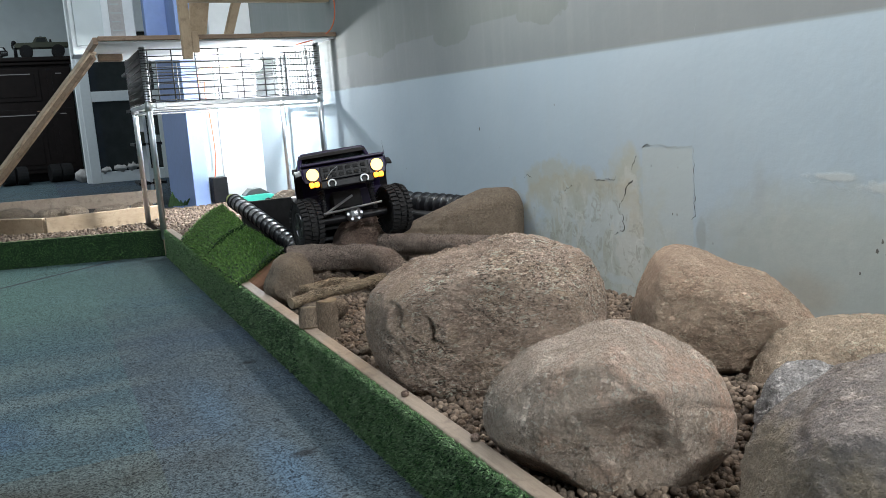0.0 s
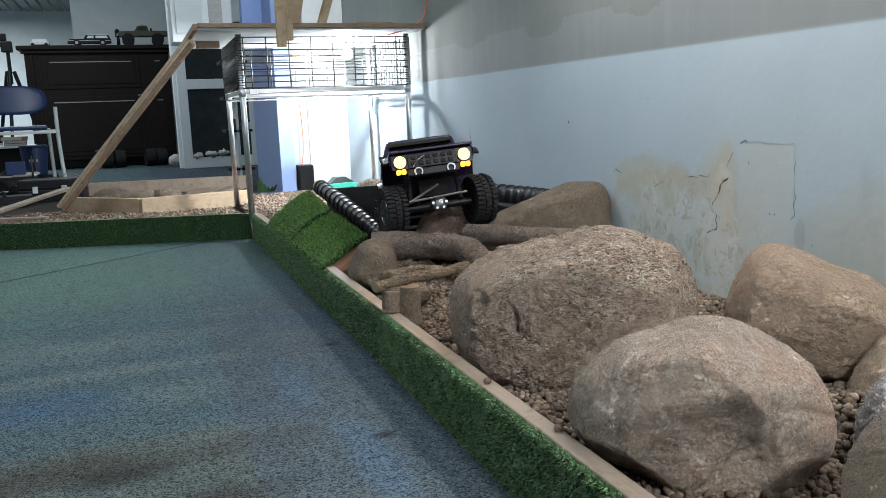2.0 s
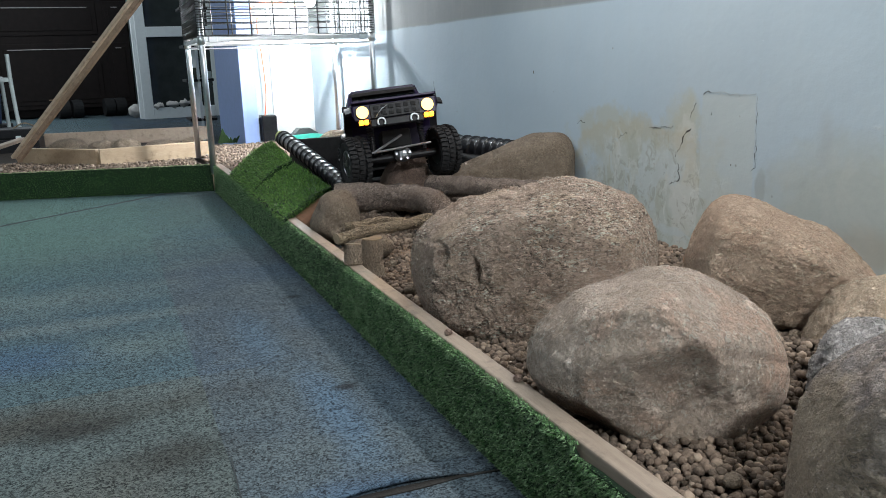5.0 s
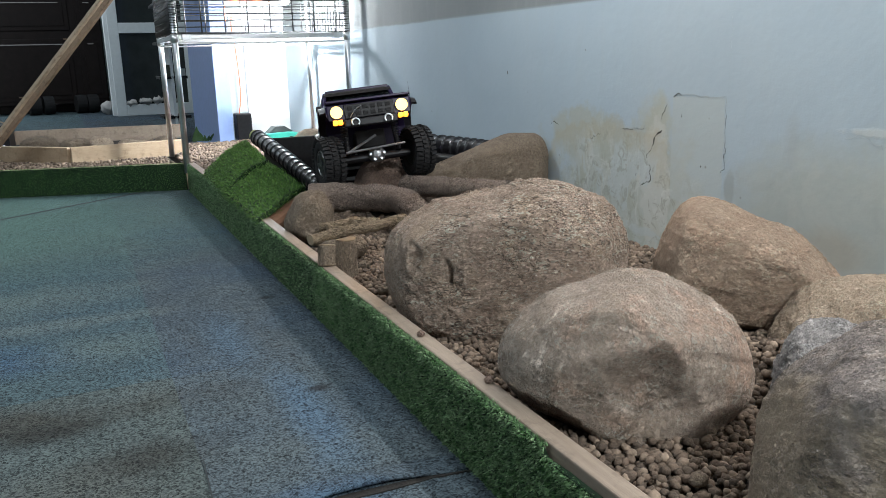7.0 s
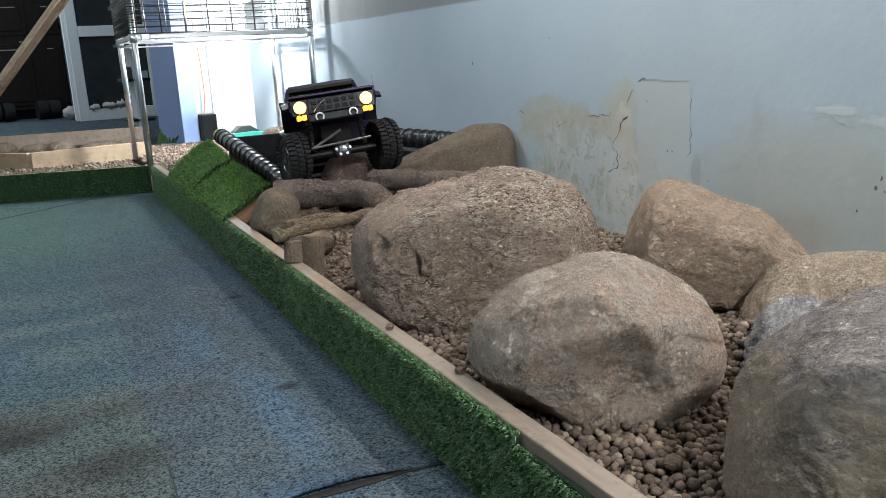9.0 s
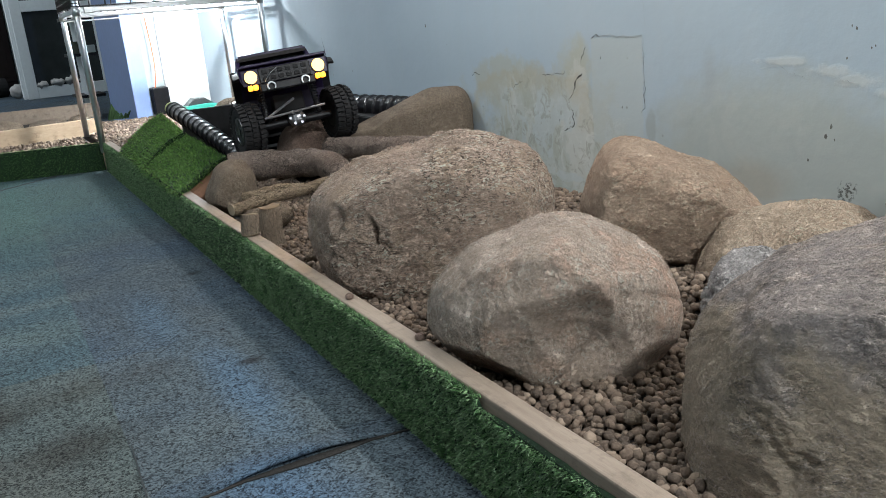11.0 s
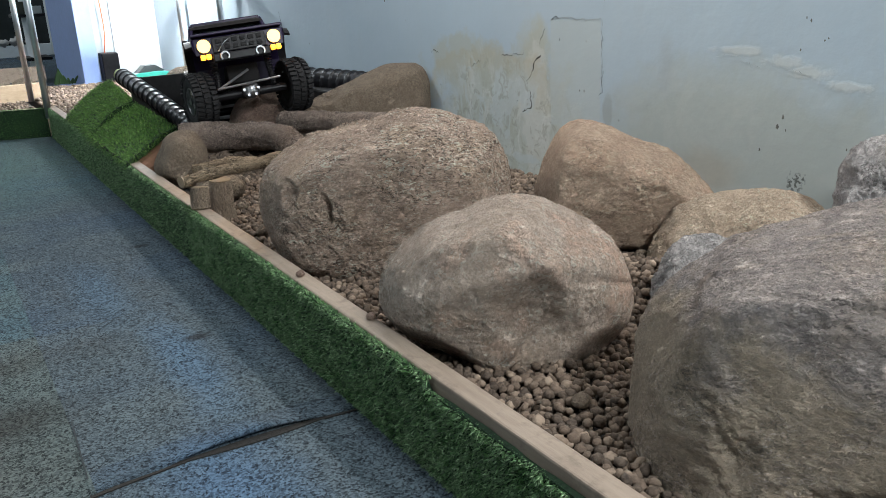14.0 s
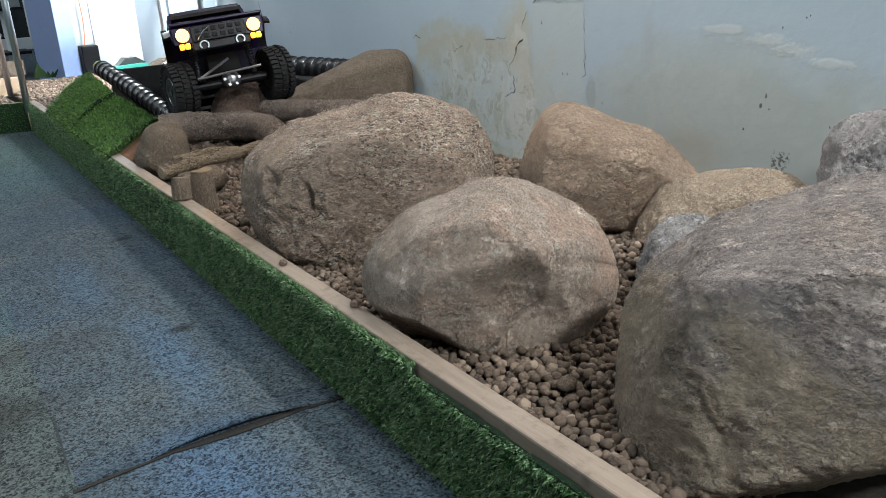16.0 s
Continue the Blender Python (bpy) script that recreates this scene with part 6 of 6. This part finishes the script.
def shelf_truck(label, where, length, paint, pickup):
    """A small model truck seen far off; its front points to -x."""
    L = length
    ob = tagged(empty("model_truck", where), label, "model car", "models on the cabinet")
    r = L * 0.125 if pickup else L * 0.075
    for x in (-L * 0.30, L * 0.30):
        for y in (-L * 0.17, L * 0.17):
            w = part("wheel", rod(bmesh.new(), (x, y - L * 0.05, r), (x, y + L * 0.05, r), r, 18), M_RUBBER, ob)
            part("rim", rod(bmesh.new(), (x, y - L * 0.053, r), (x, y + L * 0.053, r), r * 0.5, 12), M_SILVER if not pickup else M_BLACK, w)
    z0 = r * 1.55 if pickup else r * 0.9
    h = L * 0.10
    part("body", side_x([(-0.50, 0.0), (-0.50, 0.75), (-0.46, 0.98), (-0.15, 1.05), (0.50, 1.05), (0.50, 0.1), (0.40, 0.0)], L, h, 0.17 * L, z0), paint, ob)
    if pickup:
        part("cab", side_x([(-0.17, 1.0), (-0.10, 2.05), (-0.06, 2.15), (0.10, 2.15), (0.13, 1.0)], L, h, 0.155 * L, z0), paint, ob)
        part("window", side_x([(-0.11, 1.15), (-0.07, 1.95), (0.08, 1.95), (0.10, 1.15)], L, h, 0.159 * L, z0), M_GLASSY, ob)
        part("beacon", rod(bmesh.new(), (0, 0, z0 + h * 2.15), (0, 0, z0 + h * 2.5), L * 0.025, 10), M_SILVER, ob)
        part("winch_bar", side_x([(-0.56, 0.0), (-0.56, 1.1), (-0.52, 1.1), (-0.51, 0.0)], L, h, 0.12 * L, z0), M_BLACK, ob)
        part("roll_bar", side_x([(0.15, 1.05), (0.16, 1.7), (0.19, 1.7), (0.20, 1.05)], L, h, 0.13 * L, z0), M_BLACK, ob)
    else:
        part("cab", side_x([(-0.14, 1.0), (-0.08, 1.95), (0.44, 1.95), (0.49, 1.0)], L, h, 0.155 * L, z0), paint, ob)
        part("roof", side_x([(-0.08, 1.95), (-0.06, 2.1), (0.42, 2.1), (0.45, 1.95)], L, h, 0.158 * L, z0), M_WHITE, ob, "white roof")
        part("window", side_x([(-0.07, 1.15), (-0.03, 1.82), (0.10, 1.82), (0.10, 1.15)], L, h, 0.159 * L, z0), M_WHITE, ob)
        part("window", side_x([(0.14, 1.15), (0.14, 1.82), (0.40, 1.82), (0.44, 1.15)], L, h, 0.159 * L, z0), M_WHITE, ob)
        part("trim", slab(-L * 0.49, L * 0.49, -L * 0.175, L * 0.175, z0 + h * 0.55, z0 + h * 0.68), M_SILVER, ob)
    part("bumper", slab(-L * 0.53, -L * 0.502, -L * 0.15, L * 0.15, z0, z0 + L * 0.04, L * 0.008), M_SILVER, ob)
    return ob


toy = tagged(empty("toy_car", pose(1.075, 4.32, 0.088, 0, 0, 8)), "teal toy sports car behind the tub", "toy car")
part("body", side_profile([(-0.115, 0.015), (-0.112, 0.045), (-0.05, 0.058), (0.06, 0.060), (0.112, 0.052), (0.116, 0.018)], 0.045, 0.006), M_GREENCAR, toy)
part("cabin", side_profile([(-0.055, 0.056), (-0.012, 0.092), (0.040, 0.092), (0.095, 0.058)], 0.036, 0.005), M_GLASSY, toy, "dark glass cabin")
for x in (-0.045, 0.045):
    for y in (-0.07, 0.07):
        part("wheel", rod(bmesh.new(), (x - 0.007, y, 0.018), (x + 0.007, y, 0.018), 0.018, 14), M_BLACK, toy)
part("number_plate", slab(-0.046, -0.0445, -0.02, 0.025, 0.022, 0.046), M_CLOTH, toy)
toy.matrix_world = pose(1.075, 4.32, 0.084, 0, 0, -82)


# ---- far end of the room ----
CZ = 1.425
# pale grey for the bars that paint in highlights on the panel edges
M_EDGE_HIGHLIGHT = plain("edge_highlight", (0.30, 0.28, 0.27), 0.3, 0, 0.2)
cab_ob = tagged(empty("sideboard", pose(0, 0, 0)), "large dark wood sideboard with panelled drawers", "sideboard")
part("carcass", slab(-1.07, 0.50, 10.42, 10.95, 0.10, CZ - 0.05, 0.008), M_DARKWOOD, cab_ob)
part("top", slab(-1.14, 0.56, 10.36, 10.97, CZ - 0.05, CZ, 0.012), M_DARKWOOD, cab_ob)
part("plinth", slab(-1.04, 0.47, 10.50, 10.90, 0.012, 0.0995, 0.004), M_DARKWOOD, cab_ob)
for x0, x1 in ((-0.90, 0.16), (0.24, 0.485)):
    for z0, z1 in ((0.93, 1.30), (0.15, 0.84)):
        d = part("door", slab(x0, x1, 10.409, 10.4195, z0, z1, 0.004), M_DARKWOOD, cab_ob)
        part("panel", slab(x0 + 0.05, x1 - 0.05, 10.402, 10.4085, z0 + 0.05, z1 - 0.05, 0.004), M_DARKWOOD, d)
        part("moulding", slab(x0 + 0.09, x1 - 0.09, 10.394, 10.4015, z1 - 0.070, z1 - 0.060, 0.002), M_EDGE_HIGHLIGHT, d, "pale bar painting the panel edge highlight")
for x in (-1.0, -0.955):
    part("pilaster", slab(x - 0.018, x + 0.018, 10.408, 10.4195, 0.14, 1.33, 0.005), M_DARKWOOD, cab_ob)
part("cornice", slab(-1.10, 0.53, 10.385, 10.4195, CZ - 0.09, CZ - 0.0505, 0.008), M_DARKWOOD, cab_ob)
shelf_truck("dark green model pickup truck on the sideboard", pose(0.235, 10.55, CZ), 0.56, M_OLIVE, True)
shelf_truck("black and white model off-roader on the sideboard", pose(-0.36, 10.55, CZ), 0.47, M_BLACK, False)
white = tagged(empty("model_car", pose(-0.90, 10.55, CZ)), "small white model car on the sideboard", "model car", "models on the cabinet")
part("body", side_profile([(-0.07, 0.02), (-0.07, 0.05), (0.07, 0.05), (0.07, 0.02)], 0.10, 0.01), M_WHITE, white)
part("cabin", side_profile([(-0.05, 0.05), (-0.03, 0.085), (0.04, 0.085), (0.06, 0.05)], 0.08, 0.008), M_WHITE, white)
for x in (-0.07, 0.07):
    part("wheel", rod(bmesh.new(), (x, -0.075, 0.02), (x, 0.075, 0.02), 0.02, 12), M_BLACK, white)
fig = bmesh.new()
rod(fig, (-0.045, 10.50, CZ), (-0.045, 10.50, CZ + 0.14), 0.022, 10, 0.015)
bmesh.ops.create_uvsphere(fig, u_segments=10, v_segments=8, radius=0.026, matrix=pose(-0.05, 10.50, CZ + 0.17))
rod(fig, (-0.045, 10.50, CZ + 0.13), (0.04, 10.48, CZ + 0.125), 0.010, 8)
tagged(part("figurine", fig, M_BLACK, smooth=True), "small dark figurine standing on the sideboard", "figurine")
for x, w in ((-0.30, 0.13), (-0.16, 0.12), (0.18, 0.12), (0.30, 0.13)):
    boot = lathe([(-w * 0.4, 0.07), (-w * 0.45, 0.10), (0, 0.105), (w * 0.45, 0.10), (w * 0.4, 0.07)], 20)
    ob = tagged(part("spare_wheel", boot, M_RUBBER), "black knobbly spare model tyre on the carpet", "tyre", "spare tyres on the floor")
    ob.matrix_world = pose(x, 10.15, 0.105, 0, 0, 12)

# glazed partition
glz = tagged(empty("glazed_cabinet", pose(0, 0, 0)), "white framed glazed cabinet, dark inside", "cabinet")
PX0, PX1, PY = 0.505, 1.30, 9.10
part("stile", slab(PX0, PX0 + 0.10, PY, PY + 0.05, 0.0, 2.25, 0.004), M_WHITE, glz)
part("stile", slab(PX1 - 0.06, PX1, PY, PY + 0.05, 0.0, 2.25, 0.004), M_WHITE, glz)
for z0, z1 in ((0.0, 0.115), (0.845, 0.95), (1.55, 1.62), (2.15, 2.25)):
    part("rail", slab(PX0 + 0.1005, PX1 - 0.0605, PY, PY + 0.05, z0, z1, 0.004), M_WHITE, glz)
for z0, z1 in ((0.1155, 0.8445), (0.9505, 1.5495)):
    part("pane", slab(PX0 + 0.1005, PX1 - 0.0605, PY + 0.02, PY + 0.026, z0, z1), M_GLASSY, glz, "dark reflecting glass")
part("upper_panel", slab(PX0 + 0.1005, PX1 - 0.0605, PY + 0.01, PY + 0.03, 1.6205, 2.1495), M_WHITE, glz)
for x, z, r in ((0.66, 0.13, 0.05), (0.80, 0.14, 0.06), (0.93, 0.15, 0.06), (1.06, 0.14, 0.05)):
    bm = bmesh.new()
    bmesh.ops.create_icosphere(bm, subdivisions=3, radius=1)
    for v in bm.verts:
        v.co = Vector((v.co.x * r * 1.1, v.co.y * 0.02, v.co.z * r * (0.45 + 0.9 * noise.noise(v.co * 2 + Vector((x * 9, 0, 0))))))
    bmesh.ops.translate(bm, verts=bm.verts, vec=(x, PY + 0.005, z + 0.005))
    tagged(part("crumpled_cloth", bm, M_CLOTH, smooth=True), "crumpled pale cloth at the cabinet foot", "cloth")
bag = bmesh.new()
bmesh.ops.create_icosphere(bag, subdivisions=3, radius=0.07)
for v in bag.verts:
    v.co = v.co * (1 + 0.3 * noise.noise(v.co * 25)) + Vector((0.44, 9.6, 0.075))
tagged(part("carrier_bag", bag, M_CLOTH, smooth=True), "small crumpled white carrier bag", "bag")

wallbox = tagged(empty("wall_cabinet", pose(0, 0, 0)), "white wall cabinet with a panel door", "cabinet")
part("carcass", slab(0.30, 0.66, 5.10, 5.40, 0.99, 2.799, 0.004), M_WHITE, wallbox)
part("door", slab(0.325, 0.48, 5.085, 5.0995, 1.04, 1.32, 0.003), M_PLASTER, wallbox)
part("door", slab(0.325, 0.48, 5.085, 5.0995, 1.345, 1.70, 0.003), M_PLASTER, wallbox)
part("notice", slab(0.52, 0.60, 5.094, 5.0995, 1.06, 1.40), M_CLOTH, wallbox, "white notice sheet")
for k in range(4):
    part("notice_line", slab(0.53, 0.59 - 0.01 * (k % 2), 5.0925, 5.0935, 1.12 + k * 0.05, 1.128 + k * 0.05), M_GREY, wallbox)
setting("wall_lintel", slab(0.70, 0.82, 4.95, 5.05, 0.95, 2.8), M_BLUE, "blue painted wall strip")

shelf = tagged(empty("shelf_unit", pose(0, 0, 0)), "dark open shelf unit beside the blue wall", "shelf")
part("side", slab(0.735, 0.755, 6.0, 6.3, 0, 1.1, 0.002), M_WHITE, shelf)
for z in (0.14, 0.42, 0.66, 0.92):
    part("board", slab(0.66, 0.85, 6.0, 6.3, z, z + 0.02, 0.002), M_BLACK, shelf)
for x, z, w, h in ((0.69, 0.44, 0.05, 0.08), (0.78, 0.44, 0.06, 0.05), (0.70, 0.68, 0.06, 0.10), (0.79, 0.94, 0.05, 0.08)):
    tagged(part("storage_box", slab(x, x + w, 6.02, 6.12, z + 0.0002, z + h, 0.004), M_GREY if w > 0.05 else M_OLIVE), "small storage box on the dark shelf", "box")

# chair, tripod and cases at the far side
ch = tagged(empty("chair", pose(-0.74, 6.0, 0, 0, 0, 10)), "blue plastic stacking chair with grey tube frame", "chair")
bk = bmesh.new()
grid = []
for j in range(9):
    row = []
    for i in range(13):
        u, v = i / 6 - 1, j / 4 - 1
        rx, rz = 0.235 * (1 - 0.12 * abs(v) ** 3), 0.095 * (1 - 0.35 * abs(u) ** 4)
        row.append(bk.verts.new((u * rx, -0.05 * (1 - u * u), 0.695 + v * rz)))
    grid.append(row)
for j in range(8):
    for i in range(12):
        bk.faces.new((grid[j][i], grid[j][i + 1], grid[j + 1][i + 1], grid[j + 1][i]))
r = bmesh.ops.extrude_face_region(bk, geom=bk.faces[:])
bmesh.ops.translate(bk, verts=[g for g in r["geom"] if isinstance(g, bmesh.types.BMVert)], vec=(0, 0.02, 0))
bmesh.ops.recalc_face_normals(bk, faces=bk.faces)
part("backrest", bk, M_SEAT, ch, "dark blue backrest", smooth=True)
part("seat", slab(-0.22, 0.22, -0.02, 0.40, 0.495, 0.525, 0.014), M_SEAT, ch, "dark blue seat")
for s in (-1, 1):
    part("leg", tube(smooth_path([(s * 0.275, -0.06, 0.645), (s * 0.275, -0.07, 0.40), (s * 0.29, -0.12, 0.012)], 6), 0.013, 10), M_GREY, ch, smooth=True)
    part("leg", tube(smooth_path([(s * 0.25, 0.30, 0.50), (s * 0.26, 0.36, 0.25), (s * 0.27, 0.42, 0.012)], 6), 0.013, 10), M_GREY, ch, smooth=True)
    part("side_rail", beam((s * 0.262, -0.05, 0.485), (s * 0.25, 0.32, 0.485), 0.022, 0.022, 0.003), M_GREY, ch)
part("front_rail", beam((-0.262, -0.06, 0.48), (0.262, -0.06, 0.48), 0.022, 0.022, 0.003), M_GREY, ch)

tri = tagged(empty("tripod", pose(-1.18, 10.0, 0)), "black camera tripod with pan head", "tripod")
for k in range(3):
    a = 2 * math.pi * k / 3 + 0.4
    part("leg", rod(bmesh.new(), (0.34 * math.cos(a), 0.34 * math.sin(a), 0.0), (0.04 * math.cos(a), 0.04 * math.sin(a), 1.12), 0.016, 8, 0.022), M_BLACK, tri)
part("column", rod(bmesh.new(), (0, 0, 0.98), (0, 0, 1.36), 0.020, 10), M_BLACK, tri)
part("head", slab(-0.06, 0.05, -0.05, 0.05, 1.32, 1.44, 0.015), M_BLACK, tri)
part("plate", slab(-0.07, 0.0, -0.04, 0.04, 1.442, 1.52, 0.01), M_BLACK, tri)
part("pan_handle", rod(bmesh.new(), (0.02, 0, 1.38), (-0.26, -0.05, 1.42), 0.012, 8), M_BLACK, tri)

case = tagged(empty("equipment_case", pose(-0.46, 5.30, 0, 0, 0, -6)), "black hard equipment case on the carpet", "case")
part("body", slab(-0.18, 0.18, -0.10, 0.10, 0.0, 0.145, 0.008), M_BLACK, case)
part("lid", slab(-0.183, 0.183, -0.103, 0.103, 0.1455, 0.205, 0.008), M_BLACK, case)
for x in (-0.10, 0.06):
    part("latch", slab(x, x + 0.03, -0.1085, -0.1035, 0.125, 0.165, 0.002), M_GREY, case)
for k in range(3):
    part("logo_bar", slab(0.085 + k * 0.026, 0.103 + k * 0.026, -0.1045, -0.1033, 0.060, 0.090), M_CLOTH, case, "pale logo bar")
for x, y, L, rz in ((-0.78, 5.05, 0.44, 8), (-0.70, 5.75, 0.36, -10)):
    t = shelf_truck("black model truck parked on the carpet", pose(x, y, 0.0, 0, 0, rz), L, M_BLACK, True)
    t["group"] = "models on the floor"
rckt = tagged(empty("folding_crate", pose(-0.68, 5.55, 0)), "black wire crate with loose gear", "crate")
part("base", slab(-0.16, 0.10, -0.1, 0.1, 0.20, 0.215, 0.003), M_BLACK, rckt)
for x in (-0.155, 0.095):
    for y in (-0.095, 0.095):
        part("leg", rod(bmesh.new(), (x, y, 0.0), (x, y, 0.34), 0.006, 8), M_BLACK, rckt)
part("blue_label", slab(-0.05, 0.06, -0.105, -0.1, 0.23, 0.31, 0.003), M_SEAT, rckt)
part("cloth", slab(-0.02, 0.12, -0.09, 0.05, 0.2155, 0.235, 0.008), M_CLOTH, rckt, "white rag")
cable("tan cable lying on the black case", [(-0.42, 5.2, 0.209), (-0.36, 5.22, 0.235), (-0.30, 5.2, 0.215), (-0.28, 5.25, 0.22)], 0.004, M_STICK)

gb = bmesh.new()
for k in range(9):
    a = k * 0.7
    rod(gb, (0.70 + 0.012 * k, 4.86, 0.075), (0.69 + 0.014 * k + 0.02 * math.cos(a), 4.84, 0.13 + 0.03 * math.sin(a)), 0.010, 6, 0.004)
tagged(part("plant_clump", gb, plain("dark_leaf", (0.03, 0.07, 0.02), 0.7, 0, 0.3)), "small dark green plastic plant clump", "plant")

# low shelf with books behind the chair, a bucket and a bag beside it
low = tagged(empty("low_shelf", pose(-1.22, 8.05, 0)), "low white shelf stacked with books behind the chair", "shelf")
for z in (0.03, 0.335):
    part("board", slab(-0.36, 0.40, -0.14, 0.14, z, z + 0.022, 0.003), M_WHITE, low)
for x in (-0.35, 0.385):
    part("side", slab(x - 0.012, x + 0.012, -0.139, 0.139, 0.0525, 0.3345, 0.002), M_WHITE, low)
part("back_panel", slab(-0.337, 0.372, 0.12, 0.138, 0.0525, 0.3345, 0.001), M_DARKWOOD, low, "dark back panel")
rng = random.Random(8)
M_BOOKS = [plain("book_" + n, c, 0.7, 0, 0.15) for n, c in (("cream", (0.42, 0.38, 0.30)), ("brown", (0.14, 0.08, 0.05)), ("slate", (0.08, 0.10, 0.12)), ("rust", (0.25, 0.09, 0.05)))]
for x0 in (-0.30, -0.06, 0.16):
    z = 0.3575
    for k in range(3):
        h = rng.uniform(0.018, 0.034)
        book = tagged(empty("book", pose(-1.22 + x0 + rng.uniform(-0.02, 0.02), 8.0 + rng.uniform(-0.02, 0.02), z, 0, 0, rng.uniform(-8, 8))), "closed book lying in a pile on the low shelf", "book", "books on the low shelf")
        part("cover", slab(0, 0.17, -0.11, 0.11, 0, h, 0.002), M_BOOKS[(k + int(x0 * 10)) % 4], book)
        part("page_block", slab(0.004, 0.174, -0.1135, -0.1102, 0.003, h - 0.003), M_CLOTH, book, "pale page edges")
        z += h + 0.0003
bucket = tagged(empty("bucket", pose(-0.70, 6.75, 0)), "blue plastic bucket with white lettering bars", "bucket")
part("shell", lathe([(0.0, 0.075), (0.004, 0.080), (0.20, 0.098), (0.215, 0.104), (0.222, 0.100)], 28), M_SEAT, bucket, smooth=False).matrix_local = pose(0, 0, 0.155, 0, -90, 0)
part("label_bar", slab(-0.03, 0.03, -0.0955, -0.090, 0.255, 0.275), M_CLOTH, bucket, "white printed bar")
tagged(part("storage_box", slab(-0.84, -0.56, 6.62, 6.90, 0.0, 0.1545, 0.008), M_TUB), "low black storage box under the bucket", "box")
bag2 = bmesh.new()
bmesh.ops.create_icosphere(bag2, subdivisions=4, radius=1.0)
for v in bag2.verts:
    d = v.co.copy()
    k = 1 + 0.22 * noise.noise(d * 2.3) + 0.08 * noise.noise(d * 7)
    v.co = Vector((d.x * 0.13 * k, d.y * 0.10 * k, max(-0.98, d.z) * 0.11 * k))
bmesh.ops.translate(bag2, verts=bag2.verts, vec=(-0.80, 6.32, 0.118))
tagged(part("soft_bag", bag2, M_TUB, smooth=True), "slumped soft black bag on the carpet", "bag")
